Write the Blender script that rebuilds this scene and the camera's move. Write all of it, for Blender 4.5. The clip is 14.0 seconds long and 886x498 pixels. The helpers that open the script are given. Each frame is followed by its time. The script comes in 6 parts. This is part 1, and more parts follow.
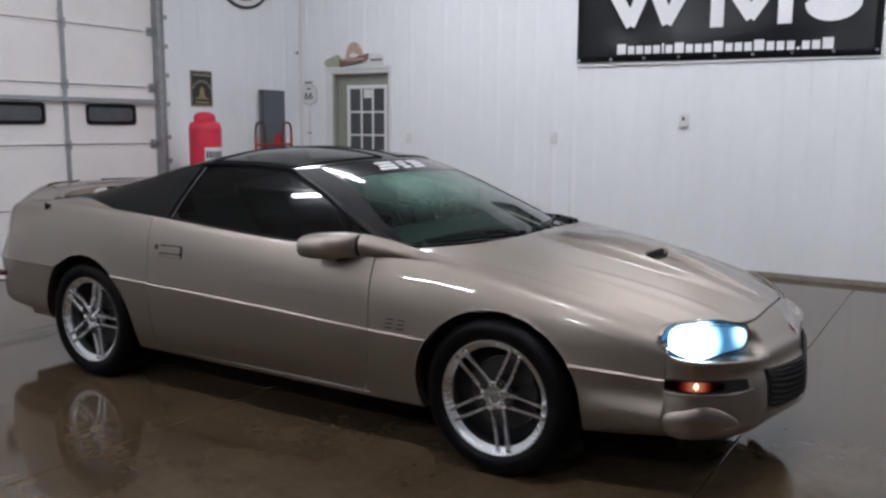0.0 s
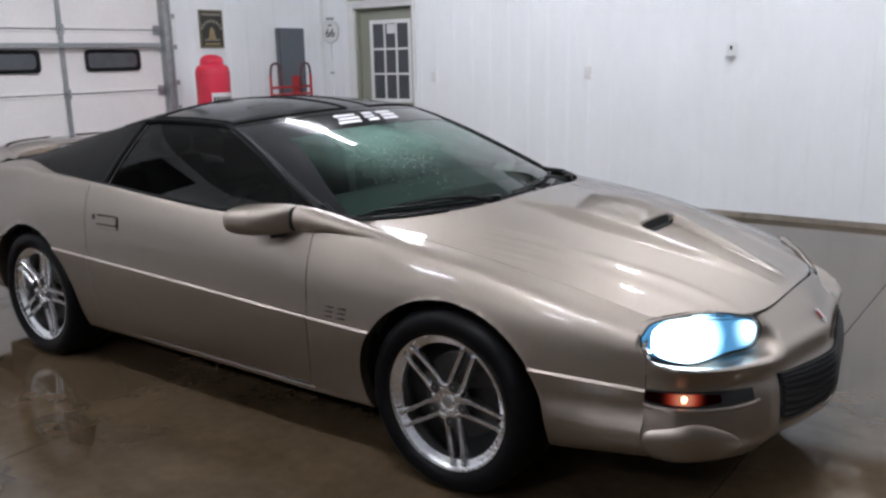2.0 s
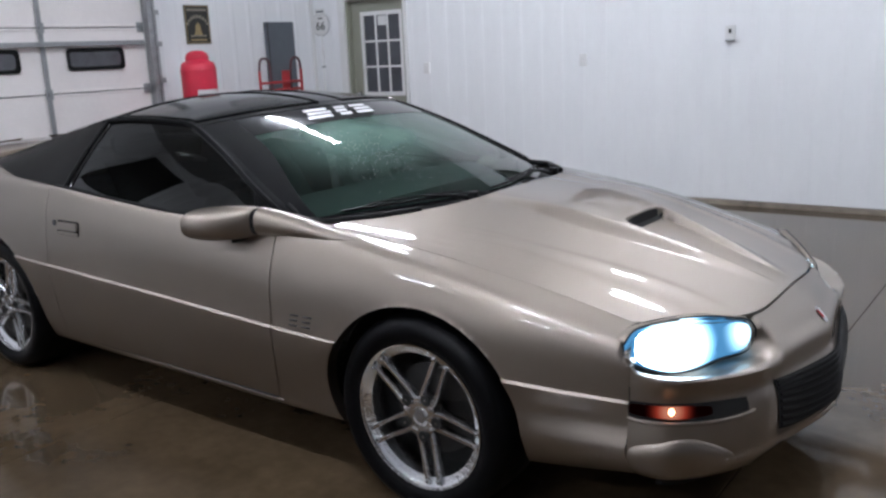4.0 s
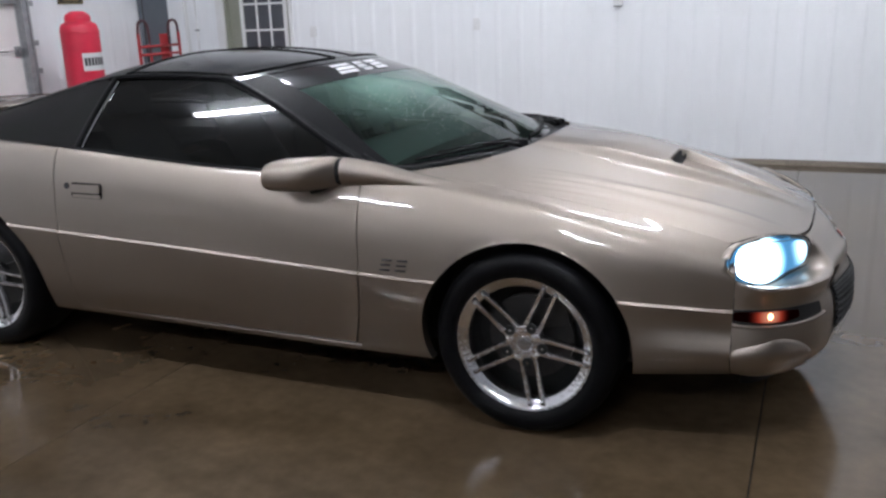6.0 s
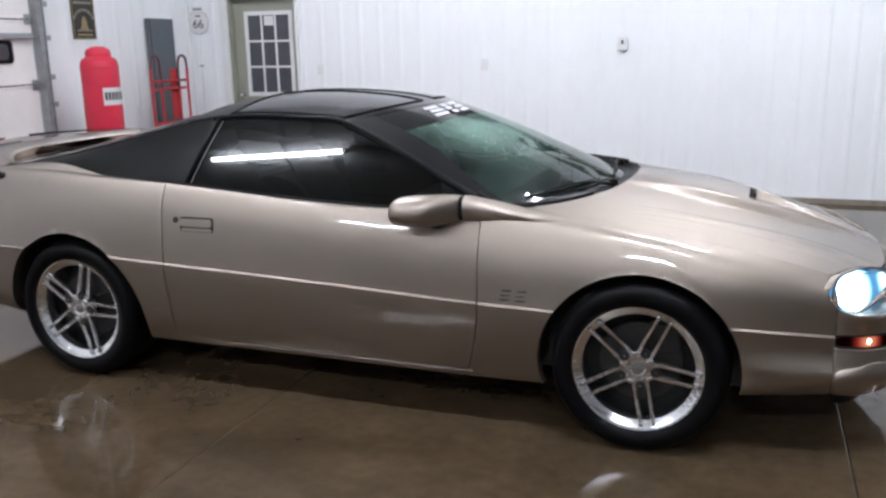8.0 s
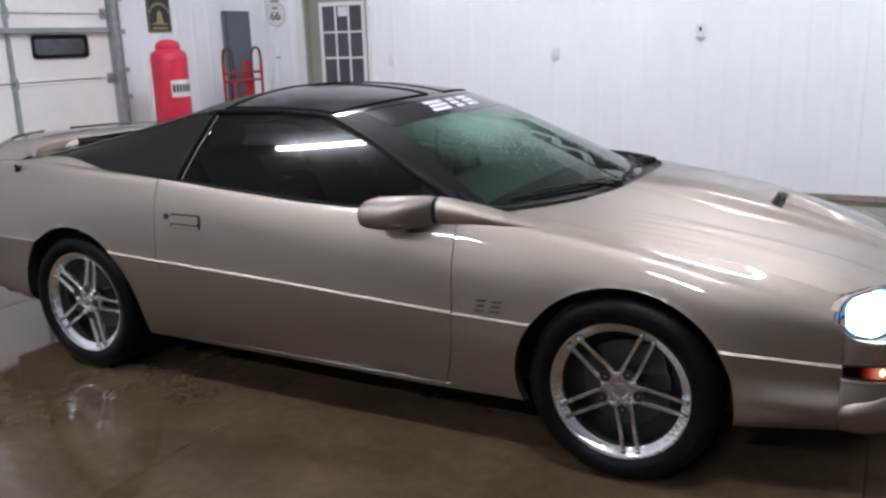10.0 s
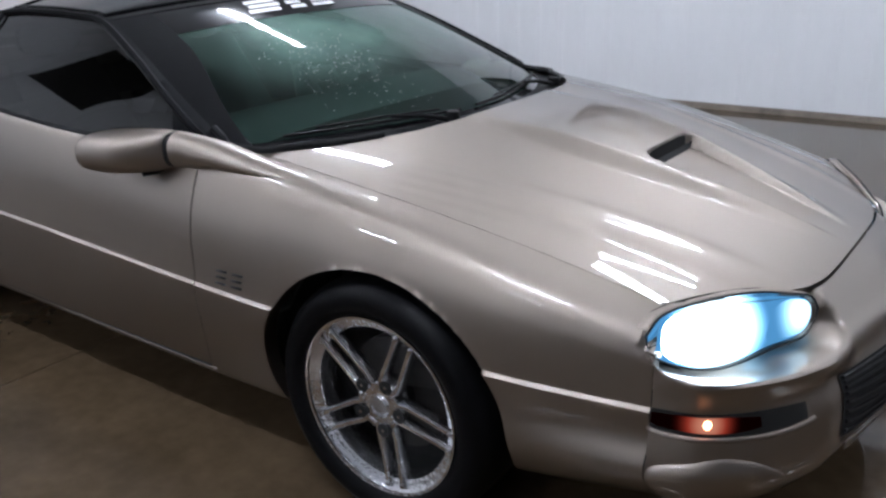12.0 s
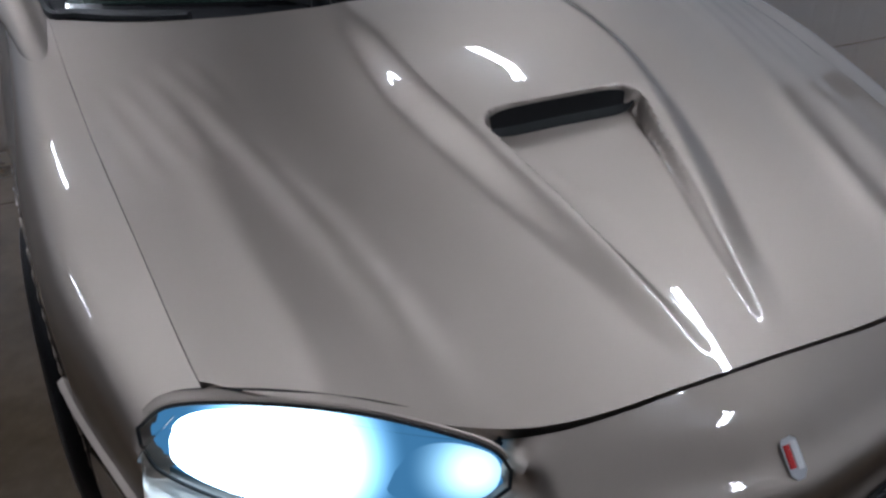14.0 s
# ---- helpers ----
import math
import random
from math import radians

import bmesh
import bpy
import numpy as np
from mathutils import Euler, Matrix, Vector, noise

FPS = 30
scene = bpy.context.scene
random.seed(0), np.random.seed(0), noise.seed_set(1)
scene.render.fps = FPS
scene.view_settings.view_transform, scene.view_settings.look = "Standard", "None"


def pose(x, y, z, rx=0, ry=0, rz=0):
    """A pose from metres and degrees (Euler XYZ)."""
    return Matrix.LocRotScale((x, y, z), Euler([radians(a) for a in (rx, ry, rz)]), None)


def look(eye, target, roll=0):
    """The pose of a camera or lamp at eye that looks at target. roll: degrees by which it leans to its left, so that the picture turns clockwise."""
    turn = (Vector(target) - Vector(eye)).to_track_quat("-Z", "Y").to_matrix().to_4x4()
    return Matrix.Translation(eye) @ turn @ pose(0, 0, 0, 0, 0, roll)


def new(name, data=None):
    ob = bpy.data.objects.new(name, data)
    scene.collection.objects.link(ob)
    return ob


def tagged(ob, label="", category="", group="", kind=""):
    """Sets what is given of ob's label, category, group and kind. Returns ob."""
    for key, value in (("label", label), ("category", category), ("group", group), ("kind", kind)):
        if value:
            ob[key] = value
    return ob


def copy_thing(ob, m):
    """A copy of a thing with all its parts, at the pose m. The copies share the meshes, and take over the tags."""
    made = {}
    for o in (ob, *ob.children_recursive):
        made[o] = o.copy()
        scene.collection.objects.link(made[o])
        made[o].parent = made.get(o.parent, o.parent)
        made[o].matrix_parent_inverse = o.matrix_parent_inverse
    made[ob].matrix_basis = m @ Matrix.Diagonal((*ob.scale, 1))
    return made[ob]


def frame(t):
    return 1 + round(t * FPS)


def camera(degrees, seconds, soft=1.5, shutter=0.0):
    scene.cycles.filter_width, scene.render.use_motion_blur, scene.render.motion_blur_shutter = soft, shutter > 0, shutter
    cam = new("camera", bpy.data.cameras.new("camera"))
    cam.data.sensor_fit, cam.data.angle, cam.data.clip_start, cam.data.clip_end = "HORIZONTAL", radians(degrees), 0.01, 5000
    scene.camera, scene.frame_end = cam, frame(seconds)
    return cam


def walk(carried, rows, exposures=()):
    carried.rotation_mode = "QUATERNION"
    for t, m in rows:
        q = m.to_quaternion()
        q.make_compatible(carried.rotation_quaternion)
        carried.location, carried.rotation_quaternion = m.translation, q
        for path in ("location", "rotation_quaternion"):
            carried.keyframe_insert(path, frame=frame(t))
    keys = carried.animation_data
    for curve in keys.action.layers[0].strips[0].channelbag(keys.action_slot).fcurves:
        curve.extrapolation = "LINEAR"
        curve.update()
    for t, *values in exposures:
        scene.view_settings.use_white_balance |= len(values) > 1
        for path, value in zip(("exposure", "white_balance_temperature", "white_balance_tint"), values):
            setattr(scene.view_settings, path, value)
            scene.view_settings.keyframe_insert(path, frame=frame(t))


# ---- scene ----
cam = camera(55.0, 14.0, soft=2.6)
PATH = [
    (0, (1.57, -3.784, 1.41), (0.524, -2.104, 1.123), 0.3),
    (0.5, (1.557, -3.64, 1.434), (0.497, -1.98, 1.083), -0.2),
    (1, (1.556, -3.433, 1.441), (0.467, -1.805, 1.037), -0.9),
    (1.5, (1.535, -3.237, 1.439), (0.426, -1.628, 1.013), -1.0),
    (2, (1.598, -3.019, 1.46), (0.434, -1.453, 1.021), -1.3),
    (2.5, (1.669, -2.782, 1.452), (0.434, -1.27, 1.02), -1.4),
    (3, (1.708, -2.688, 1.452), (0.443, -1.211, 0.985), -1.9),
    (5.5, (1.046, -3.229, 1.419), (0.177, -1.492, 0.941), -2.9),
    (6, (0.853, -3.431, 1.426), (0.071, -1.671, 0.887), -2.1),
    (6.5, (0.713, -3.566, 1.448), (-0.024, -1.787, 0.91), -1.6),
    (7, (0.538, -3.666, 1.449), (-0.152, -1.853, 0.963), -1.2),
    (7.5, (0.403, -3.804, 1.47), (-0.254, -1.971, 1.011), -0.8),
    (8, (0.348, -3.857, 1.495), (-0.322, -2.031, 1.028), -1.1),
    (10.5, (0.891, -3.226, 1.487), (-0.076, -1.54, 1.013), -1.6),
    (11, (1.047, -2.919, 1.47), (0.036, -1.251, 1.026), -1.2),
    (11.5, (1.2, -2.53, 1.46), (0.114, -0.948, 0.896), -1.8),
    (12, (1.239, -2.227, 1.411), (0.112, -0.728, 0.717), -2.0),
    (12.5, (1.3, -1.85, 1.372), (0.053, -0.477, 0.623), -1.7),
    (13, (1.328, -1.5, 1.393), (0.01, -0.242, 0.568), 0.0),
    (13.5, (1.378, -1.12, 1.351), (-0.043, -0.077, 0.407), 0.0),
    (14, (1.523, -0.721, 1.363), (-0.058, -0.041, 0.344), -1.4),
]
walk(cam, [(t, look(eye, target, roll)) for t, eye, target, roll in PATH],
     [(0, -0.20, 6600, 10), (1.5, 0.10, 6600, 10), (2.4, 0.16, 6500, 10), (3, 0.02, 6300, 10), (5.4, 0.04, 6500, 10), (6.5, 0.36, 6500, 10), (8, 0.46, 6500, 10), (10.5, 0.28, 6500, 10), (11.5, 0.13, 6380, 10), (12.5, -0.02, 6050, 10), (13.2, -0.24, 6050, 10), (14, -0.60, 6080, 10)])

# ---- light: dim grey surround, ceiling fluorescents do the work ----
world = bpy.data.worlds.new("world")
scene.world = world
world.use_nodes = True
world.node_tree.nodes["Background"].inputs[0].default_value = (0.6, 0.66, 0.8, 1)
world.node_tree.nodes["Background"].inputs[1].default_value = 0.05
scene.view_settings.exposure = 0.0
TUBE = 215.0         # strength of the fluorescent tubes
CEIL = 4.05          # ceiling height
WALL_X, WALL_Y = -5.82, 4.62   # inner faces of the two walls in view
EAST_X, SOUTH_Y = 11.0, -13.0


# ---- materials ----
def material(name, base, rough=0.5, metal=0.0, vary=0.0, scale=6.0, bump=0.0, bump_scale=120.0, coat=0.0, spec=0.5, rough_vary=0.0, tint=None, stretch=(1, 1, 1)):
    """Principled material with large stains, fine grain and relief in object space."""
    m = bpy.data.materials.new(name)
    m.use_nodes = True
    nt = m.node_tree
    b = nt.nodes["Principled BSDF"]
    b.inputs["Base Color"].default_value = (*base, 1)
    b.inputs["Roughness"].default_value = rough
    b.inputs["Metallic"].default_value = metal
    b.inputs["Coat Weight"].default_value = coat
    b.inputs["Coat Roughness"].default_value = 0.018
    b.inputs["Specular IOR Level"].default_value = spec
    link = nt.links.new
    geo = nt.nodes.new("ShaderNodeNewGeometry")
    mp = nt.nodes.new("ShaderNodeMapping")
    mp.inputs["Scale"].default_value = stretch
    link(geo.outputs["Position"], mp.inputs["Vector"])
    if vary or rough_vary:
        big = nt.nodes.new("ShaderNodeTexNoise")
        big.inputs["Scale"].default_value, big.inputs["Detail"].default_value = scale, 6
        big.inputs["Roughness"].default_value = 0.65
        link(mp.outputs[0], big.inputs["Vector"])
        small = nt.nodes.new("ShaderNodeTexNoise")
        small.inputs["Scale"].default_value, small.inputs["Detail"].default_value = scale * 14, 4
        link(mp.outputs[0], small.inputs["Vector"])
        mixn = nt.nodes.new("ShaderNodeMath")
        mixn.operation = "MULTIPLY_ADD"
        link(small.outputs["Fac"], mixn.inputs[0])
        mixn.inputs[1].default_value = 0.35
        link(big.outputs["Fac"], mixn.inputs[2])
        ramp = nt.nodes.new("ShaderNodeMapRange")
        ramp.inputs["From Min"].default_value, ramp.inputs["From Max"].default_value = 0.42, 0.92
        link(mixn.outputs[0], ramp.inputs["Value"])
        if vary:
            mix = nt.nodes.new("ShaderNodeMix")
            mix.data_type = "RGBA"
            lo = tint or tuple(c * (1 - vary) for c in base)
            hi = tuple(min(1, c * (1 + vary * 0.6)) for c in base)
            mix.inputs["A"].default_value, mix.inputs["B"].default_value = (*lo, 1), (*hi, 1)
            link(ramp.outputs[0], mix.inputs["Factor"])
            link(mix.outputs["Result"], b.inputs["Base Color"])
        if rough_vary:
            rr = nt.nodes.new("ShaderNodeMapRange")
            rr.inputs["To Min"].default_value, rr.inputs["To Max"].default_value = max(0.02, rough - rough_vary), min(1, rough + rough_vary)
            link(ramp.outputs[0], rr.inputs["Value"])
            link(rr.outputs[0], b.inputs["Roughness"])
    if bump:
        nz = nt.nodes.new("ShaderNodeTexNoise")
        nz.inputs["Scale"].default_value, nz.inputs["Detail"].default_value = bump_scale, 3
        link(mp.outputs[0], nz.inputs["Vector"])
        bp = nt.nodes.new("ShaderNodeBump")
        bp.inputs["Strength"].default_value, bp.inputs["Distance"].default_value = bump, 0.004
        link(nz.outputs["Fac"], bp.inputs["Height"])
        link(bp.outputs[0], b.inputs["Normal"])
    return m


def glow(name, colour, strength):
    m = bpy.data.materials.new(name)
    m.use_nodes = True
    nt = m.node_tree
    nt.nodes.remove(nt.nodes["Principled BSDF"])
    e = nt.nodes.new("ShaderNodeEmission")
    e.inputs[0].default_value, e.inputs[1].default_value = (*colour, 1), strength
    nt.links.new(e.outputs[0], nt.nodes["Material Output"].inputs[0])
    return m


def glass(name, colour, rough=0.0, ior=1.45, clear=1.0, base=(0.02, 0.02, 0.02)):
    """Thin sheet: see-through tint mixed with a glossy face by Fresnel."""
    m = bpy.data.materials.new(name)
    m.use_nodes = True
    nt = m.node_tree
    nt.nodes.remove(nt.nodes["Principled BSDF"])
    tr = nt.nodes.new("ShaderNodeBsdfTransparent")
    tr.inputs[0].default_value = (*colour, 1)
    gl = nt.nodes.new("ShaderNodeBsdfGlossy")
    gl.inputs["Roughness"].default_value = rough
    fr = nt.nodes.new("ShaderNodeFresnel")
    fr.inputs[0].default_value = ior
    mx = nt.nodes.new("ShaderNodeMixShader")
    nt.links.new(fr.outputs[0], mx.inputs[0])
    nt.links.new(tr.outputs[0], mx.inputs[1])
    nt.links.new(gl.outputs[0], mx.inputs[2])
    nt.links.new(mx.outputs[0], nt.nodes["Material Output"].inputs[0])
    return m


def metallic_paint(name, flake, body, rough=0.52, diffuse=0.12):
    """Aluminium flakes with a soft lobe over a pigmented body, under a sharp clear coat."""
    m = bpy.data.materials.new(name)
    m.use_nodes = True
    nt = m.node_tree
    nt.nodes.remove(nt.nodes["Principled BSDF"])
    link = nt.links.new
    geo = nt.nodes.new("ShaderNodeNewGeometry")
    soft = nt.nodes.new("ShaderNodeTexNoise")
    soft.inputs["Scale"].default_value, soft.inputs["Detail"].default_value = 3.0, 4
    grain = nt.nodes.new("ShaderNodeTexNoise")
    grain.inputs["Scale"].default_value, grain.inputs["Detail"].default_value = 900, 2
    for n in (soft, grain):
        link(geo.outputs["Position"], n.inputs["Vector"])
    tone = nt.nodes.new("ShaderNodeMix")
    tone.data_type = "RGBA"
    tone.inputs["A"].default_value, tone.inputs["B"].default_value = (*[c * 0.95 for c in flake], 1), (*[c * 1.04 for c in flake], 1)
    link(soft.outputs["Fac"], tone.inputs["Factor"])
    bump = nt.nodes.new("ShaderNodeBump")
    bump.inputs["Strength"].default_value, bump.inputs["Distance"].default_value = 0.02, 0.004
    link(grain.outputs["Fac"], bump.inputs["Height"])
    flakes = nt.nodes.new("ShaderNodeBsdfGlossy")
    flakes.distribution = "BECKMANN"
    flakes.inputs["Roughness"].default_value = rough
    link(tone.outputs["Result"], flakes.inputs["Color"])
    link(bump.outputs[0], flakes.inputs["Normal"])
    pigment = nt.nodes.new("ShaderNodeBsdfDiffuse")
    pigment.inputs["Color"].default_value = (*body, 1)
    under = nt.nodes.new("ShaderNodeMixShader")
    under.inputs[0].default_value = diffuse
    link(flakes.outputs[0], under.inputs[1])
    link(pigment.outputs[0], under.inputs[2])
    coat = nt.nodes.new("ShaderNodeBsdfGlossy")
    coat.inputs["Roughness"].default_value = 0.02
    fres = nt.nodes.new("ShaderNodeFresnel")
    fres.inputs["IOR"].default_value = 1.5
    out = nt.nodes.new("ShaderNodeMixShader")
    link(fres.outputs[0], out.inputs[0])
    link(under.outputs[0], out.inputs[1])
    link(coat.outputs[0], out.inputs[2])
    link(out.outputs[0], nt.nodes["Material Output"].inputs[0])
    return m


PAINT = metallic_paint("pewter_metallic_paint", (0.380, 0.325, 0.283), (0.16, 0.136, 0.117))
PAINT_INNER = material("unlit_body_shell", (0.03, 0.028, 0.026), rough=0.8)
ROOF_BLACK = material("black_roof_panel", (0.010, 0.010, 0.011), rough=0.10, spec=0.25, vary=0.25, scale=9, bump=0.02, bump_scale=500, rough_vary=0.05)
SAIL_BLACK = material("matt_black_roof_film", (0.008, 0.0078, 0.008), rough=0.40, spec=0.09, vary=0.3, scale=9, bump=0.06, bump_scale=500, rough_vary=0.06)
BAND_BLACK = material("black_glass_band", (0.008, 0.008, 0.009), rough=0.06, spec=0.25, vary=0.2, scale=9)
FRAME_BLACK = material("black_pillar_paint", (0.005, 0.005, 0.006), rough=0.5, spec=0.06, vary=0.25, scale=9, bump=0.05, bump_scale=500)
PLASTIC = material("black_plastic", (0.007, 0.007, 0.008), spec=0.15, rough=0.45, vary=0.3, scale=20, bump=0.1, bump_scale=600)
# near-black for joints and rubber; also puts the shade of recesses into colour
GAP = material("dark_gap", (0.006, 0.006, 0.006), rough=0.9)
RUBBER = material("tyre_rubber", (0.003, 0.003, 0.0036), rough=0.45, spec=0.10, vary=0.3, scale=15, bump=0.08, bump_scale=400)
CHROME = material("chrome", (0.86, 0.86, 0.88), rough=0.07, metal=1.0, rough_vary=0.04, scale=30)
WHEEL_CHROME = material("wet_wheel_chrome", (0.88, 0.88, 0.90), rough=0.10, metal=1.0, rough_vary=0.05, scale=30, bump=0.55, bump_scale=75)
STEEL = material("brake_steel", (0.035, 0.033, 0.032), rough=0.5, metal=0.6, vary=0.3, scale=30)
INTERIOR = material("dark_grey_interior", (0.05, 0.05, 0.052), rough=0.75, vary=0.2, scale=14, bump=0.15, bump_scale=300)
TINT_SIDE = glass("tinted_side_glass", (0.05, 0.058, 0.056), ior=1.55)
DECAL_WHITE = material("white_vinyl", (0.8, 0.8, 0.82), rough=0.4, vary=0.05, scale=30)
BADGE_DARK = material("dark_badge", (0.03, 0.03, 0.035), rough=0.3, metal=0.4)
LENS = glass("clear_lens", (0.90, 0.95, 0.98), ior=1.06)
BEAM = glow("xenon_beam", (0.62, 0.82, 1.0), 30.0)
AMBER_GLOW = glow("amber_bulb", (1.0, 0.42, 0.22), 8.0)
AMBER_LENS = material("amber_lens", (0.06, 0.010, 0.006), rough=0.12, coat=1.0, vary=0.2, scale=60)
WALL = material("white_steel_liner", (0.83, 0.84, 0.86), rough=0.52, vary=0.05, scale=1.2, bump=0.02, bump_scale=60, rough_vary=0.08, stretch=(1, 1, 0.35))
WALL_CORE = material("wall_core", (0.6, 0.62, 0.65), rough=0.7, vary=0.05, scale=2)
CEILING = material("white_ceiling_steel", (0.66, 0.68, 0.70), rough=0.5, vary=0.05, scale=1.0)
TRIM_WHITE = material("white_trim_paint", (0.74, 0.74, 0.74), rough=0.4, vary=0.06, scale=8, bump=0.04)
DOOR_SAGE = material("sage_grey_door_paint", (0.27, 0.275, 0.225), rough=0.45, vary=0.08, scale=5, bump=0.04)
DARK_PANE = material("dark_window_pane", (0.075, 0.078, 0.09), rough=0.12, vary=0.25, scale=4)
GARAGE = material("off_white_garage_steel", (0.88, 0.835, 0.825), rough=0.45, vary=0.06, scale=2.5, bump=0.03, bump_scale=90)
TRACK = material("galvanised_track", (0.36, 0.37, 0.38), rough=0.45, metal=0.7, vary=0.25, scale=18)
RED_VINYL = material("red_vinyl", (0.62, 0.02, 0.055), rough=0.42, vary=0.15, scale=6, bump=0.15, bump_scale=35)
TIN_CREAM = material("cream_ink", (0.30, 0.27, 0.21), rough=0.45, vary=0.35, scale=40)
MAROON = material("dark_maroon_grip", (0.075, 0.02, 0.025), rough=0.5, vary=0.3, scale=20)
RED_PAINT = material("red_steel_paint", (0.42, 0.03, 0.035), rough=0.4, vary=0.2, scale=20)
GREY_BOARD = material("grey_board", (0.105, 0.12, 0.14), rough=0.6, vary=0.12, scale=5, bump=0.06)
POSTER_DARK = material("black_tin_sign", (0.02, 0.019, 0.016), rough=0.35, vary=0.4, scale=18)
GOLD = material("gold_ink", (0.33, 0.25, 0.12), rough=0.4, vary=0.3, scale=40)
SIGN_GREEN = material("moss_painted_wood", (0.40, 0.42, 0.31), rough=0.6, vary=0.25, scale=20, bump=0.1)
SIGN_TAN = material("tan_painted_wood", (0.50, 0.36, 0.29), rough=0.6, vary=0.25, scale=25, bump=0.1)
SIGN_RED = material("brick_red_paint", (0.22, 0.12, 0.11), rough=0.6, vary=0.25, scale=25)
SIGN_WHITE = material("white_sign_enamel", (0.72, 0.72, 0.72), rough=0.35, vary=0.08, scale=20)
SIGN_BLACK = material("black_sign_enamel", (0.02, 0.02, 0.022), rough=0.4)
VINYL_BLACK = material("black_banner_vinyl", (0.011, 0.011, 0.013), rough=0.26, spec=0.2, vary=0.3, scale=3, bump=0.35, bump_scale=7)
CURB = material("stained_base_trim", (0.26, 0.22, 0.18), rough=0.7, vary=0.4, scale=9)
TUBE_GLOW = glow("fluorescent_tube", (0.92, 0.96, 1.05), TUBE)
LAMP_BODY = material("lamp_enamel", (0.75, 0.75, 0.75), rough=0.4, vary=0.04, scale=10)


def concrete(name):
    """Brown sealed concrete under a film of water: mirror-like where it stands, duller where it has dried, with damp dark streaks."""
    m = material(name, (0.094, 0.065, 0.039), rough=0.3, spec=0.34, vary=0.40, scale=1.3, bump=0.004, bump_scale=30, tint=(0.050, 0.034, 0.020))
    nt = m.node_tree
    b = nt.nodes["Principled BSDF"]
    geo = nt.nodes.new("ShaderNodeNewGeometry")
    wet = nt.nodes.new("ShaderNodeTexNoise")
    wet.inputs["Scale"].default_value, wet.inputs["Detail"].default_value = 0.55, 3
    nt.links.new(geo.outputs["Position"], wet.inputs["Vector"])
    mr = nt.nodes.new("ShaderNodeMapRange")
    mr.interpolation_type = "SMOOTHSTEP"
    mr.inputs["From Min"].default_value, mr.inputs["From Max"].default_value = 0.42, 0.68
    mr.inputs["To Min"].default_value, mr.inputs["To Max"].default_value = 0.06, 0.17
    nt.links.new(wet.outputs["Fac"], mr.inputs["Value"])
    nt.links.new(mr.outputs[0], b.inputs["Roughness"])
    lay = nt.nodes.new("ShaderNodeMapping")
    lay.inputs["Rotation"].default_value = (0, 0, 0.5)
    lay.inputs["Scale"].default_value = (0.7, 1.5, 1.0)
    nt.links.new(geo.outputs["Position"], lay.inputs["Vector"])
    damp = nt.nodes.new("ShaderNodeTexNoise")
    damp.inputs["Scale"].default_value, damp.inputs["Detail"].default_value, damp.inputs["Distortion"].default_value = 1.1, 3, 0.8
    nt.links.new(lay.outputs[0], damp.inputs["Vector"])
    edge = nt.nodes.new("ShaderNodeMapRange")
    edge.interpolation_type = "SMOOTHSTEP"
    edge.inputs["From Min"].default_value, edge.inputs["From Max"].default_value = 0.50, 0.60
    edge.inputs["To Min"].default_value, edge.inputs["To Max"].default_value = 0.0, 0.42
    nt.links.new(damp.outputs["Fac"], edge.inputs["Value"])
    soak = nt.nodes.new("ShaderNodeMix")
    soak.data_type, soak.blend_type = "RGBA", "MULTIPLY"
    soak.inputs["B"].default_value = (0.42, 0.40, 0.37, 1)
    nt.links.new(edge.outputs[0], soak.inputs["Factor"])
    nt.links.new(b.inputs["Base Color"].links[0].from_socket, soak.inputs["A"])
    nt.links.new(soak.outputs["Result"], b.inputs["Base Color"])
    return m


CONCRETE = concrete("wet_brown_concrete")


def lit_reflector(name, centre, near, far, tones=((0.80, 0.93, 1.0), (0.42, 0.78, 1.0), (0.10, 0.36, 0.64)), powers=(6.0, 0.75)):
    """Reflector bowl of a burning lamp: brightest round the bulb, falling to deep blue at its rim; alike on both sides of the car."""
    m = glow(name, (1, 1, 1), 1.0)
    nt = m.node_tree
    e = nt.nodes["Emission"]
    geo = nt.nodes.new("ShaderNodeNewGeometry")
    side = nt.nodes.new("ShaderNodeVectorMath")
    side.operation = "ABSOLUTE"
    nt.links.new(geo.outputs["Position"], side.inputs[0])
    d = nt.nodes.new("ShaderNodeVectorMath")
    d.operation = "DISTANCE"
    d.inputs[1].default_value = centre
    nt.links.new(side.outputs[0], d.inputs[0])
    fall = nt.nodes.new("ShaderNodeMapRange")
    fall.interpolation_type = "SMOOTHSTEP"
    fall.inputs["From Min"].default_value, fall.inputs["From Max"].default_value = near, far
    nt.links.new(d.outputs["Value"], fall.inputs["Value"])
    ramp = nt.nodes.new("ShaderNodeValToRGB")
    ramp.color_ramp.elements[0].color = (*tones[0], 1)
    ramp.color_ramp.elements[1].color = (*tones[2], 1)
    mid = ramp.color_ramp.elements.new(0.5)
    mid.color = (*tones[1], 1)
    nt.links.new(fall.outputs[0], ramp.inputs[0])
    power = nt.nodes.new("ShaderNodeMapRange")
    power.inputs["To Min"].default_value, power.inputs["To Max"].default_value = powers
    nt.links.new(fall.outputs[0], power.inputs["Value"])
    nt.links.new(ramp.outputs[0], e.inputs[0])
    nt.links.new(power.outputs[0], e.inputs[1])
    return m


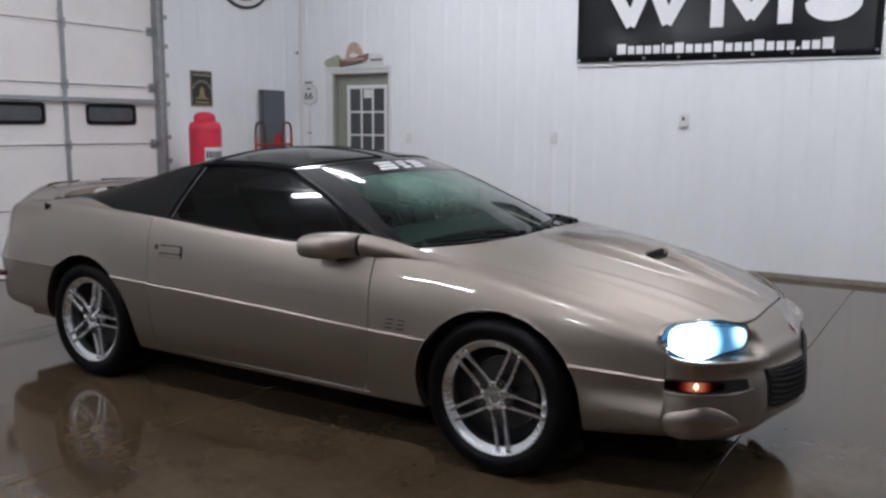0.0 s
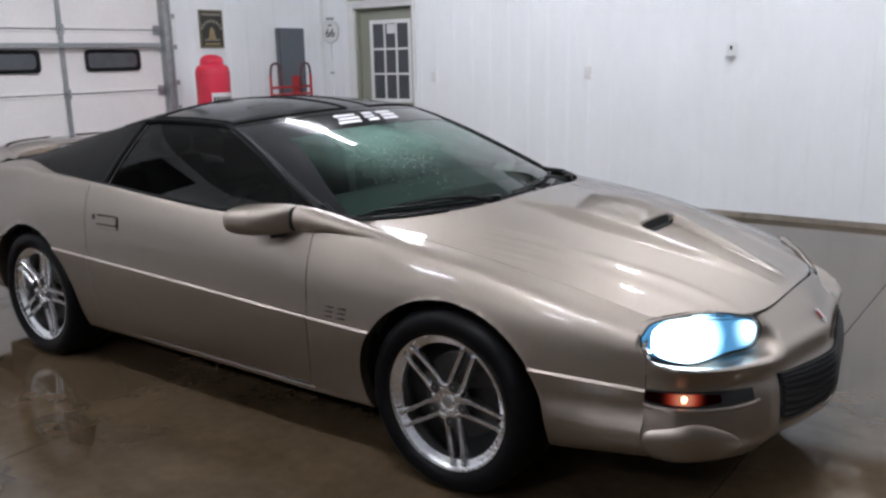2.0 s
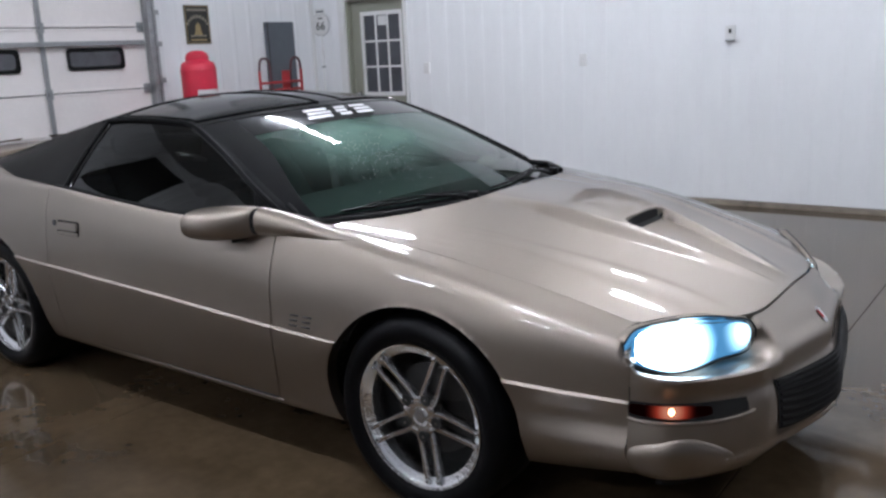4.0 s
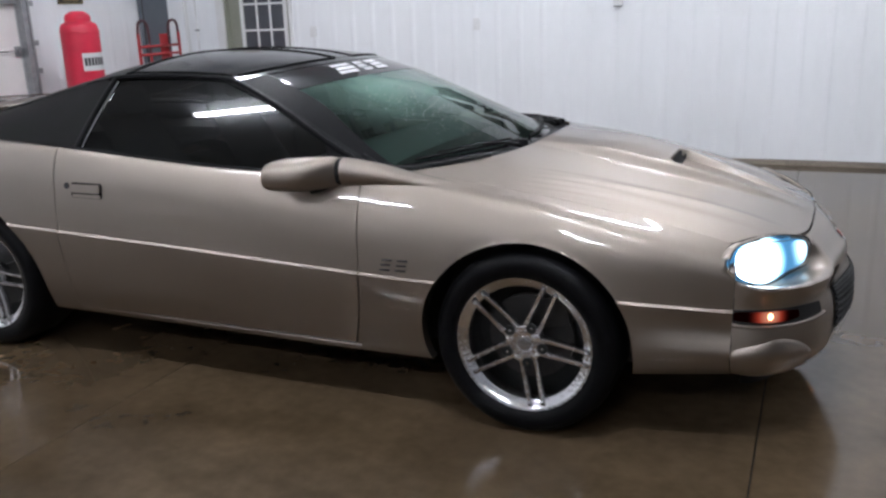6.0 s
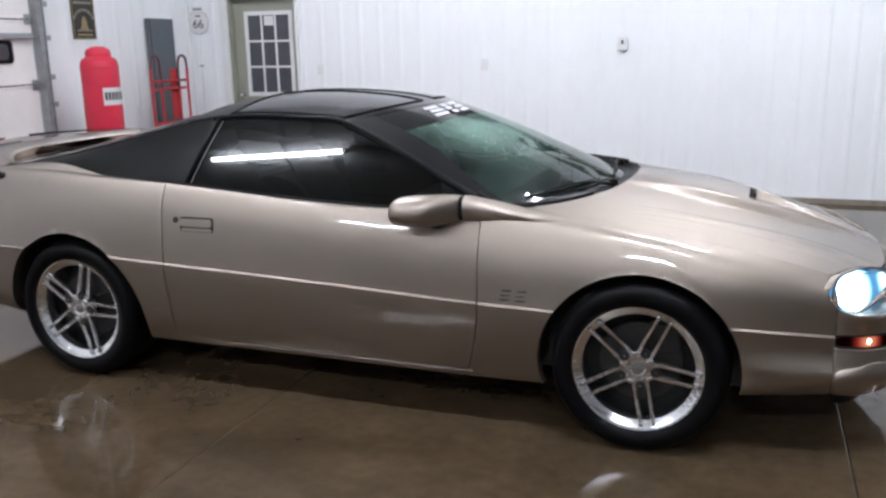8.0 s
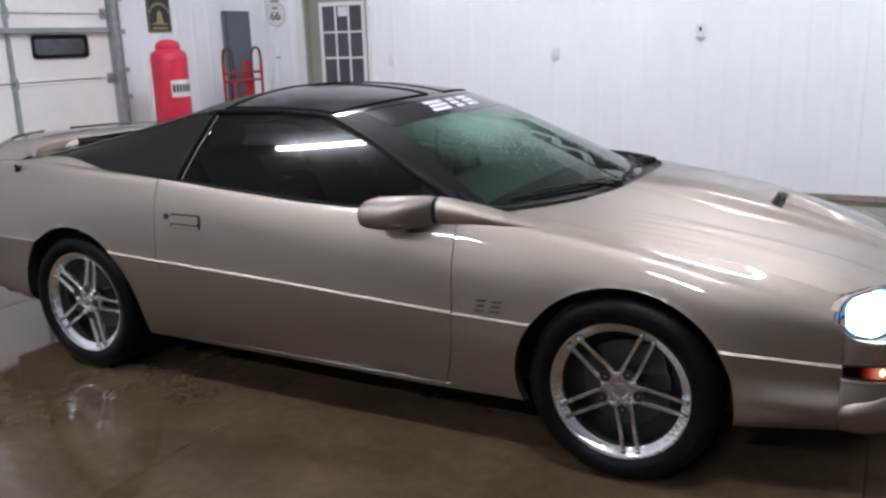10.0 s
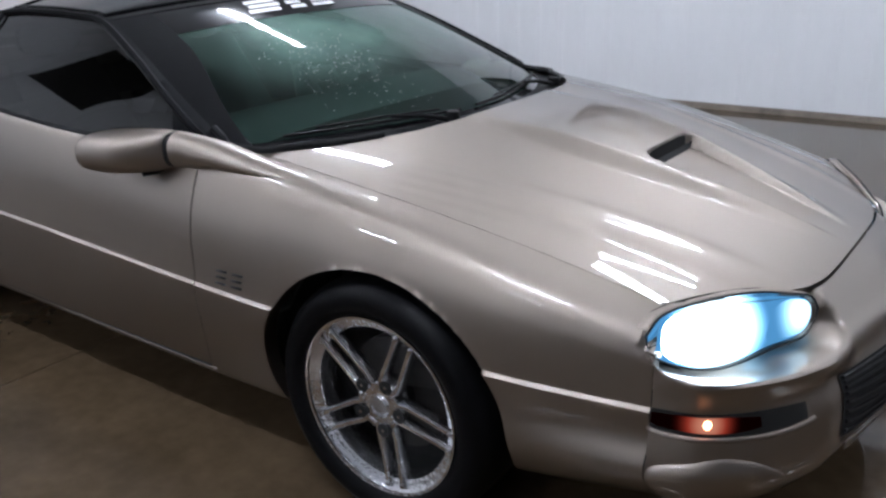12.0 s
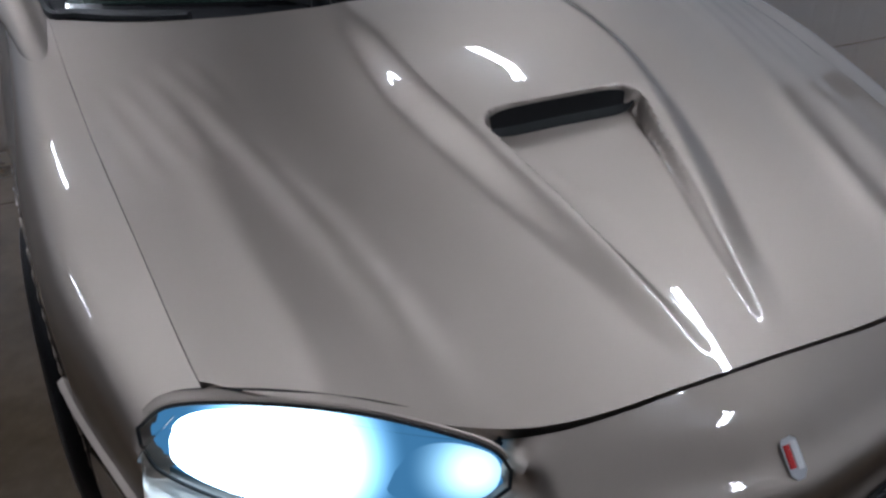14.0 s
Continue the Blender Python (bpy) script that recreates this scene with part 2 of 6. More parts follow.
HEAD_TRIM = lit_reflector("blue_lit_reflector", (0.752, 0.605, 0.612), 0.06, 0.15, ((0.72, 0.90, 1.0), (0.36, 0.70, 1.0), (0.10, 0.32, 0.60)), (6.0, 0.95))
HIGH_TRIM = lit_reflector("inner_lit_reflector", (0.846, 0.396, 0.602), 0.0, 0.085, ((0.80, 0.94, 1.0), (0.40, 0.74, 1.0), (0.10, 0.32, 0.60)), (2.8, 0.95))


def windshield_glass(name):
    """Green-tinted sheet, misted in soft patches and beaded with water."""
    m = glass(name, (0.21, 0.39, 0.32), ior=1.5)
    nt = m.node_tree
    mx = nt.nodes["Mix Shader"]
    fog = nt.nodes.new("ShaderNodeBsdfDiffuse")
    fog.inputs[0].default_value = (0.30, 0.50, 0.42, 1)
    geo = nt.nodes.new("ShaderNodeNewGeometry")
    n1 = nt.nodes.new("ShaderNodeTexNoise")
    n1.inputs["Scale"].default_value, n1.inputs["Detail"].default_value = 2.6, 4
    nt.links.new(geo.outputs["Position"], n1.inputs["Vector"])
    r1 = nt.nodes.new("ShaderNodeMapRange")
    r1.inputs["From Min"].default_value, r1.inputs["From Max"].default_value = 0.34, 0.64
    r1.inputs["To Min"].default_value, r1.inputs["To Max"].default_value = 0.25, 1.0
    nt.links.new(n1.outputs["Fac"], r1.inputs["Value"])
    sep = nt.nodes.new("ShaderNodeSeparateXYZ")
    nt.links.new(geo.outputs["Position"], sep.inputs[0])
    up = nt.nodes.new("ShaderNodeMapRange")
    up.interpolation_type = "SMOOTHSTEP"
    up.inputs["From Min"].default_value, up.inputs["From Max"].default_value = 0.97, 1.15
    up.inputs["To Min"].default_value, up.inputs["To Max"].default_value = 0.03, 0.48
    nt.links.new(sep.outputs["Z"], up.inputs["Value"])
    mul = nt.nodes.new("ShaderNodeMath")
    mul.operation = "MULTIPLY"
    nt.links.new(r1.outputs[0], mul.inputs[0])
    nt.links.new(up.outputs[0], mul.inputs[1])
    side = nt.nodes.new("ShaderNodeMapRange")
    side.interpolation_type = "SMOOTHSTEP"
    side.inputs["From Min"].default_value, side.inputs["From Max"].default_value = -0.70, -0.34
    side.inputs["To Min"].default_value, side.inputs["To Max"].default_value = 0.22, 1.0
    nt.links.new(sep.outputs["Y"], side.inputs["Value"])
    mist = nt.nodes.new("ShaderNodeMath")
    mist.operation = "MULTIPLY"
    nt.links.new(mul.outputs[0], mist.inputs[0])
    nt.links.new(side.outputs[0], mist.inputs[1])
    far = nt.nodes.new("ShaderNodeMapRange")
    far.interpolation_type = "SMOOTHSTEP"
    far.inputs["From Min"].default_value, far.inputs["From Max"].default_value = 0.0, 0.5
    far.inputs["To Min"].default_value, far.inputs["To Max"].default_value = 1.0, 0.65
    nt.links.new(sep.outputs["Y"], far.inputs["Value"])
    thin = nt.nodes.new("ShaderNodeMath")
    thin.operation = "MULTIPLY"
    nt.links.new(mist.outputs[0], thin.inputs[0])
    nt.links.new(far.outputs[0], thin.inputs[1])
    out = nt.nodes.new("ShaderNodeMixShader")
    nt.links.new(thin.outputs[0], out.inputs[0])
    nt.links.new(mx.outputs[0], out.inputs[1])
    nt.links.new(fog.outputs[0], out.inputs[2])
    nt.links.new(out.outputs[0], nt.nodes["Material Output"].inputs[0])
    return m


WINDSHIELD = windshield_glass("misted_green_glass")


# ---- building helpers ----
def link_mesh(name, bm, mat, smooth=True):
    me = bpy.data.meshes.new(name)
    bm.normal_update()
    if smooth:
        for e in bm.edges:
            if len(e.link_faces) == 2 and e.calc_face_angle(0) > radians(42):
                e.smooth = False
    bm.to_mesh(me)
    bm.free()
    me.materials.append(mat)
    for p in me.polygons:
        p.use_smooth = smooth
    return new(name, me)


def part(name, bm, mat, parent, label="", smooth=True):
    ob = link_mesh(name, bm, mat, smooth)
    ob.parent = parent
    return tagged(ob, label)


def thing(name, label, category, at=(0, 0, 0), group="", kind=""):
    ob = new(name)
    ob.matrix_basis = pose(*at)
    return tagged(ob, label, category, group, kind)


def box(bm, a, b, bevel=0.0):
    """A box from corner a to corner b, with rounded edges, added to bm."""
    lo, hi = Vector([min(p, q) for p, q in zip(a, b)]), Vector([max(p, q) for p, q in zip(a, b)])
    made = bmesh.ops.create_cube(bm, size=1.0, matrix=Matrix.LocRotScale((lo + hi) / 2, None, hi - lo))
    if bevel:
        edges = list({e for v in made["verts"] for e in v.link_edges})
        bmesh.ops.bevel(bm, geom=edges, offset=bevel, segments=2, affect="EDGES", profile=0.6)
    return bm


def boxes(*pairs, bevel=0.0):
    bm = bmesh.new()
    for a, b in pairs:
        box(bm, a, b, bevel)
    return bm


def grid_bm(points, close_u=False, close_v=False, flip=False):
    """A quad sheet from rows of points."""
    bm = bmesh.new()
    rows = [[bm.verts.new(p) for p in row] for row in points]
    nu, nv = len(rows), len(rows[0])
    for i in range(nu if close_u else nu - 1):
        for j in range(nv if close_v else nv - 1):
            q = [rows[i][j], rows[(i + 1) % nu][j], rows[(i + 1) % nu][(j + 1) % nv], rows[i][(j + 1) % nv]]
            try:
                bm.faces.new(q[::-1] if flip else q)
            except ValueError:
                pass
    return bm


def lathe(profile, n=48, axis="y"):
    """Turn (radius, along) pairs about an axis through the origin."""
    rows = []
    for k in range(n):
        c, s = math.cos(2 * math.pi * k / n), math.sin(2 * math.pi * k / n)
        if axis == "y":
            rows.append([(r * c, a, r * s) for r, a in profile])
        elif axis == "z":
            rows.append([(r * c, r * s, a) for r, a in profile])
        else:
            rows.append([(a, r * c, r * s) for r, a in profile])
    bm = grid_bm(rows, close_u=True)
    bmesh.ops.remove_doubles(bm, verts=bm.verts, dist=1e-5)
    bmesh.ops.recalc_face_normals(bm, faces=bm.faces)
    return bm


def tube(points, radius, n=8, bm=None):
    """A round bar along a polyline, closed at its ends."""
    bm = bm or bmesh.new()
    pts = [Vector(p) for p in points]
    rings = []
    for i, p in enumerate(pts):
        d = (pts[min(i + 1, len(pts) - 1)] - pts[max(i - 1, 0)]).normalized()
        a = d.orthogonal().normalized() if i == 0 else (rings_a - d * rings_a.dot(d)).normalized()
        rings_a = a
        b = d.cross(a)
        r = radius[i] if isinstance(radius, (list, tuple)) else radius
        rings.append([bm.verts.new(p + r * (math.cos(2 * math.pi * k / n) * a + math.sin(2 * math.pi * k / n) * b)) for k in range(n)])
    for r0, r1 in zip(rings, rings[1:]):
        for k in range(n):
            bm.faces.new([r0[k], r0[(k + 1) % n], r1[(k + 1) % n], r1[k]])
    bm.faces.new(rings[0][::-1])
    bm.faces.new(rings[-1])
    return bm


def plate(outline, depth, bevel=0.0):
    """A flat outline of (u, v) pairs made into a slab: u along x, v along z, front face at y = 0, depth behind it (+y)."""
    bm = bmesh.new()
    f = bm.faces.new([bm.verts.new((u, 0, v)) for u, v in outline])
    bm.normal_update()
    if f.normal.y > 0:
        f.normal_flip()
    ext = bmesh.ops.extrude_face_region(bm, geom=[f])
    for v in [g for g in ext["geom"] if isinstance(g, bmesh.types.BMVert)]:
        v.co.y += 0
    for v in f.verts:
        v.co.y += depth
    bmesh.ops.recalc_face_normals(bm, faces=bm.faces)
    return bm


def disc(r, n=32, sx=1.0):
    return [(sx * r * math.cos(2 * math.pi * k / n), r * math.sin(2 * math.pi * k / n)) for k in range(n)]


def moved(bm, m):
    bmesh.ops.transform(bm, matrix=m, verts=bm.verts)
    return bm


def merge(bm, other):
    me = bpy.data.meshes.new("tmp")
    other.to_mesh(me)
    other.free()
    bm.from_mesh(me)
    bpy.data.meshes.remove(me)
    return bm


def outward(bm, centre):
    """Turn every face away from a point inside."""
    bm.normal_update()
    c = Vector(centre)
    back = [f for f in bm.faces if f.normal.dot(f.calc_center_median() - c) < 0]
    if len(back) > len(bm.faces) / 2:
        bmesh.ops.reverse_faces(bm, faces=bm.faces)
    return bm


def fair(xs, ys, soft=0.09):
    """A smooth curve near the given stations: linear pieces blurred along x."""
    xs, ys = np.array(xs, float), np.array(ys, float)
    order = np.argsort(xs)
    xs, ys = xs[order], ys[order]
    step = 0.005
    gx = np.arange(xs[0] - 0.6, xs[-1] + 0.6, step)
    s0, s1 = (ys[1] - ys[0]) / (xs[1] - xs[0]), (ys[-1] - ys[-2]) / (xs[-1] - xs[-2])
    gy = np.where(gx < xs[0], ys[0] + s0 * (gx - xs[0]), np.where(gx > xs[-1], ys[-1] + s1 * (gx - xs[-1]), np.interp(gx, xs, ys)))
    k = np.arange(-int(3 * soft / step), int(3 * soft / step) + 1) * step
    w = np.exp(-0.5 * (k / soft) ** 2)
    pad = len(k) // 2
    sy = np.convolve(np.pad(gy, pad, mode="edge"), w / w.sum(), mode="valid")
    return lambda x: float(np.interp(x, gx, sy))


def spline(points, n):
    """n samples a piece through points, by Catmull-Rom."""
    p = [Vector(q) for q in points]
    p = [2 * p[0] - p[1]] + p + [2 * p[-1] - p[-2]]
    out = []
    for i in range(1, len(p) - 2):
        for k in range(n):
            t = k / n
            out.append(0.5 * (2 * p[i] + (p[i + 1] - p[i - 1]) * t + (2 * p[i - 1] - 5 * p[i] + 4 * p[i + 1] - p[i + 2]) * t * t + (3 * p[i] - p[i - 1] - 3 * p[i + 1] + p[i + 2]) * t ** 3))
    return out + [p[-2]]


# ---- the hall: floor, walls, ceiling ----
JOINTS_X = [WALL_X, -3.87, -1.56, 0.75, 3.06, 5.37, 7.68, EAST_X]
JOINTS_Y = [SOUTH_Y, -9.0, -2.45, WALL_Y]
floor = tagged(link_mesh("floor", boxes(((WALL_X - 0.3, SOUTH_Y - 0.3, -0.2), (EAST_X + 0.3, WALL_Y + 0.3, -0.012))), GAP, False), "wet brown sealed concrete floor with saw-cut joints", "floor", kind="structure")
for x0, x1 in zip(JOINTS_X, JOINTS_X[1:]):
    for y0, y1 in zip(JOINTS_Y, JOINTS_Y[1:]):
        part("slab", boxes(((x0 + 0.0018, y0 + 0.0018, -0.06), (x1 - 0.0018, y1 - 0.0018, 0.0)), bevel=0.004), CONCRETE, floor, smooth=False)

RIB = 0.2286


def liner_sheet(u0, u1, z0, z1):
    """Ribbed steel liner: u along the wall, ribs stand 12 mm proud (towards -y), one rib every nine inches."""
    cuts = [(u0, 0.0)]
    k = math.ceil((u0 - 0.02) / RIB)
    while k * RIB < u1 + 0.02:
        c = k * RIB
        cuts += [(c - 0.036, 0.0), (c - 0.012, 0.0050), (c + 0.012, 0.0050), (c + 0.036, 0.0)]
        k += 1
    cuts.append((u1, 0.0))
    cuts = [c for c in cuts if u0 <= c[0] <= u1]
    rows = [[(u, -h, z0), (u, -h, z1)] for u, h in cuts]
    bm = grid_bm(rows, flip=False)
    for f in bm.faces:
        f.normal_update()
        if f.normal.y > 0:
            f.normal_flip()
    return bm


def wall_core(name, pairs, label):
    return tagged(link_mesh(name, boxes(*pairs), WALL_CORE, False), label, "wall", kind="structure")


DX0, DX1, DZ = -5.275, -4.425, 2.03      # doorway in the far wall
wall_north = wall_core("wall_north", (((WALL_X - 0.3, WALL_Y + 0.02, 0), (DX0, WALL_Y + 0.2, CEIL)), ((DX1, WALL_Y + 0.02, 0), (EAST_X + 0.3, WALL_Y + 0.2, CEIL)), ((DX0, WALL_Y + 0.02, DZ), (DX1, WALL_Y + 0.2, CEIL))), "white ribbed steel liner wall")
x = WALL_X
while x < EAST_X:
    x1 = min(x + 4 * RIB, EAST_X)
    for a, b, z0 in ([(x, x1, 0.05)] if x1 <= DX0 or x >= DX1 else [(x, DX0, 0.05), (max(x, DX0), min(x1, DX1), DZ), (DX1, x1, 0.05)]):
        if b - a > 0.01:
            part("liner_panel", moved(liner_sheet(a, b, z0, CEIL), pose(0, WALL_Y, 0)), WALL, wall_north, smooth=False)
    x = x1

GY0, GY1, GZ = -1.70, 2.37, 3.10          # garage doorway in the west wall
wall_west = wall_core("wall_west", (((WALL_X - 0.22, GY1, 0), (WALL_X - 0.02, WALL_Y + 0.02, CEIL)), ((WALL_X - 0.22, SOUTH_Y - 0.3, 0), (WALL_X - 0.02, GY0, CEIL)), ((WALL_X - 0.22, GY0, GZ), (WALL_X - 0.02, GY1, CEIL))), "white ribbed steel liner wall with a garage doorway")
WEST = Matrix(((0, -1, 0, WALL_X), (1, 0, 0, 0), (0, 0, 1, 0), (0, 0, 0, 1)))
y = SOUTH_Y
for a, b, z0 in ((SOUTH_Y, -5.0, 0.05), (-5.0, GY0, 0.05), (GY0, 0.2, GZ), (0.2, GY1, GZ), (GY1, 3.2, 0.05), (3.2, 4.0, 0.05), (4.0, WALL_Y - 0.02, 0.05)):
    part("liner_panel", moved(liner_sheet(a, b, z0, CEIL), WEST), WALL, wall_west, smooth=False)
wall_east = wall_core("wall_east", (((EAST_X, SOUTH_Y - 0.3, 0), (EAST_X + 0.2, WALL_Y + 0.02, CEIL)),), "plain white steel wall")
wall_south = wall_core("wall_south", (((WALL_X - 0.3, SOUTH_Y - 0.2, 0), (EAST_X + 0.3, SOUTH_Y, CEIL)),), "plain white steel wall")
tagged(link_mesh("ceiling", boxes(((WALL_X - 0.3, SOUTH_Y - 0.3, CEIL), (EAST_X + 0.3, WALL_Y + 0.3, CEIL + 0.1))), CEILING, False), "white steel ceiling", "ceiling", kind="structure")
tagged(link_mesh("baseboard", boxes(((DX1 + 0.06, WALL_Y - 0.022, 0.0), (EAST_X, WALL_Y + 0.018, 0.045)), ((WALL_X, WALL_Y - 0.022, 0.0), (DX0 - 0.06, WALL_Y + 0.018, 0.045)), bevel=0.004), CURB, False), "stained tan base trim along the floor", "baseboard", kind="structure")
tagged(link_mesh("trim", boxes(((WALL_X - 0.018, GY1 + 0.12, 0.0), (WALL_X + 0.02, WALL_Y - 0.024, 0.045)), bevel=0.004), CURB, False), "stained tan base trim along the floor", "baseboard", kind="structure")
tagged(link_mesh("corner_trim", boxes(((WALL_X - 0.015, WALL_Y - 0.055, 0.05), (WALL_X + 0.004, WALL_Y + 0.015, CEIL - 0.001)), ((WALL_X + 0.004, WALL_Y - 0.018, 0.05), (WALL_X + 0.05, WALL_Y - 0.014, CEIL - 0.001))), TRIM_WHITE, False), "white steel corner trim", "trim", kind="structure")


# ---- fluorescent fixtures ----
def ceiling_light():
    """Four-foot strip fixture, long side along x."""
    lamp = thing("ceiling_light", "white four-foot fluorescent strip fixture on the ceiling", "light", group="ceiling lights")
    part("housing", boxes(((-0.61, -0.055, -0.05), (0.61, 0.055, 0.0)), bevel=0.008), LAMP_BODY, lamp, smooth=False)
    for s in (-1, 1):
        part("tube", tube([(-0.59, 0.036 * s, -0.072), (0.59, 0.036 * s, -0.072)], 0.017, 10), TUBE_GLOW, lamp, "lit white fluorescent tube")
        part("end_cap", boxes(((0.595 * s, -0.06, -0.095), (0.625 * s, 0.06, -0.002)), bevel=0.006), LAMP_BODY, lamp, smooth=False)
    return lamp


lamp = ceiling_light()
SPOTS = [(-3.35, -2.30), (0.65, -2.30), (-2.9, 2.0), (0.65, 2.0), (-3.35, -6.6), (0.65, -6.6), (4.65, 2.0)]
lamp.matrix_basis = pose(*SPOTS[0], CEIL - 0.001)
for px, py in SPOTS[1:]:
    copy_thing(lamp, pose(px, py, CEIL - 0.001))


# ---- the walk door with nine panes ----
door = thing("door_1", "sage-grey steel door with a nine-pane window, closed", "door", kind="structure")
YD = WALL_Y + 0.06
WX0, WX1, WZ0, WZ1 = -5.105, -4.495, 0.965, 1.895
part("slab", boxes(((DX0 + 0.03, YD, 0.01), (WX0 + 0.02, YD + 0.045, DZ - 0.015)), ((WX1 - 0.02, YD, 0.01), (DX1 - 0.03, YD + 0.045, DZ - 0.015)), ((WX0 + 0.02, YD, 0.01), (WX1 - 0.02, YD + 0.045, WZ0 + 0.02)), ((WX0 + 0.02, YD, WZ1 - 0.02), (WX1 - 0.02, YD + 0.045, DZ - 0.015))), DOOR_SAGE, door, smooth=False)
part("jamb", boxes(((DX0, WALL_Y - 0.005, 0.0), (DX0 + 0.028, YD + 0.1, DZ - 0.002)), ((DX1 - 0.028, WALL_Y - 0.005, 0.0), (DX1, YD + 0.1, DZ - 0.002)), ((DX0 + 0.028, WALL_Y - 0.005, DZ - 0.013), (DX1 - 0.028, YD + 0.1, DZ - 0.001))), DOOR_SAGE, door, smooth=False)
window = part("window_frame", boxes(((WX0, YD - 0.012, WZ0), (WX0 + 0.045, YD - 0.001, WZ1)), ((WX1 - 0.045, YD - 0.012, WZ0), (WX1, YD - 0.001, WZ1)), ((WX0 + 0.045, YD - 0.012, WZ0), (WX1 - 0.045, YD - 0.001, WZ0 + 0.045)), ((WX0 + 0.045, YD - 0.012, WZ1 - 0.045), (WX1 - 0.045, YD - 0.001, WZ1)), bevel=0.003), TRIM_WHITE, door, "white window frame", smooth=False)
iw, ih = (WX1 - WX0 - 0.09) / 3, (WZ1 - WZ0 - 0.09) / 3
for i in (1, 2):
    part("muntin", boxes(((WX0 + 0.045 + i * iw - 0.011, YD - 0.010, WZ0 + 0.045), (WX0 + 0.045 + i * iw + 0.011, YD + 0.004, WZ1 - 0.045)), bevel=0.003), TRIM_WHITE, window, smooth=False)
    part("muntin", boxes(((WX0 + 0.046, YD - 0.008, WZ0 + 0.045 + i * ih - 0.011), (WX1 - 0.046, YD + 0.003, WZ0 + 0.045 + i * ih + 0.011)), bevel=0.003), TRIM_WHITE, window, smooth=False)
for i in range(3):
    for j in range(3):
        a = (WX0 + 0.047 + i * iw + (0.012 if i else 0), YD + 0.006, WZ0 + 0.047 + j * ih + (0.012 if j else 0))
        part("pane", boxes((a, (WX0 + 0.043 + (i + 1) * iw - (0.012 if i < 2 else 0), YD + 0.011, WZ0 + 0.043 + (j + 1) * ih - (0.012 if j < 2 else 0)))), DARK_PANE, window, smooth=False)
part("notice", boxes(((WX0 + 0.075 + iw, YD + 0.002, WZ1 - 0.155), (WX0 + 0.02 + 2 * iw, YD + 0.0055, WZ1 - 0.052))), SIGN_WHITE, window, "small white paper notice taped in a pane", smooth=False)
knob = part("door_knob", moved(lathe([(0.0, -0.07), (0.022, -0.066), (0.03, -0.05), (0.024, -0.032), (0.012, -0.026), (0.012, -0.008), (0.032, -0.006), (0.032, 0.0)], 20), pose(DX0 + 0.10, YD, 0.98)), CHROME, door)
part("hinge", boxes(((DX1 - 0.036, YD - 0.008, 1.75), (DX1 - 0.024, YD + 0.002, 1.85)), bevel=0.002), STEEL, door, smooth=False)
casing = tagged(link_mesh("door_trim", boxes(((DX0 - 0.10, WALL_Y - 0.030, 0.0), (DX0 - 0.002, WALL_Y + 0.018, DZ + 0.05)), ((DX1 + 0.002, WALL_Y - 0.030, 0.0), (DX1 + 0.035, WALL_Y + 0.018, DZ + 0.05)), ((DX0 - 0.115, WALL_Y - 0.045, DZ + 0.05), (DX1 + 0.04, WALL_Y + 0.018, DZ + 0.085)), ((DX0 - 0.001, WALL_Y - 0.028, DZ + 0.001), (DX1 + 0.001, WALL_Y + 0.018, DZ + 0.049)), bevel=0.004), TRIM_WHITE, False), "white painted door casing with a shelf-like head", "trim", kind="structure")

# ---- sectional garage door ----
garage = thing("garage_door", "off-white sectional garage door with slot windows, closed", "garage door")
GXF = WALL_X - 0.045
SECTIONS = [0.0, 0.61, 1.205, 1.785, 2.36, 2.94, 3.09]
STILES = [1.305, 0.28, -0.74]
for z0, z1 in zip(SECTIONS, SECTIONS[1:]):
    zs = [z0 + 0.003, z0 + 0.010, z0 + 0.022, z0 + 0.030, z1 - 0.030, z1 - 0.022, z1 - 0.010, z1 - 0.003]
    d = [0.016, -0.004, -0.004, 0.0, 0.0, -0.004, -0.004, 0.016]
    win = abs(z1 - 1.785) < 0.01
    sec = part("door_section", grid_bm([[(GXF - k, GY0 + 0.01, z), (GXF - k, GY1 - 0.01, z)] for z, k in zip(zs, d)], flip=True), GARAGE, garage, smooth=False)
    if win:
        for c in (1.812, 0.793, -0.227, -1.246):
            a, b, zl, zh = c - 0.293, c + 0.293, 1.403, 1.605
            rim = []
            for r, q in ((0.0, 0.012), (0.0, 0.02), (0.028, 0.02), (0.034, 0.008)):
                pts = []
                for sx, sz, off in ((1, 1, 0), (-1, 1, 90), (-1, -1, 180), (1, -1, 270)):
                    for t in range(0, 91, 30):
                        an = radians(off + t)
                        cr = 0.04
                        pts.append((GXF + q, c + sx * (0.293 - r - cr) + cr * math.cos(an), 1.504 + sz * (0.101 - r - cr) + cr * math.sin(an)))
                rim.append(pts)
            frame_ob = part("window_frame", grid_bm(rim, close_v=True), PLASTIC, sec, "black window frame")
            part("pane", boxes(((GXF + 0.003, a + 0.025, zl + 0.025), (GXF + 0.008, b - 0.025, zh - 0.025))), DARK_PANE, sec, smooth=False)
    for s in STILES:
        part("stile", boxes(((GXF + 0.011, s - 0.022, z0 + 0.006), (GXF + 0.016, s + 0.022, z1 - 0.006)), bevel=0.001), TRACK, sec, "grey steel stile", smooth=False)
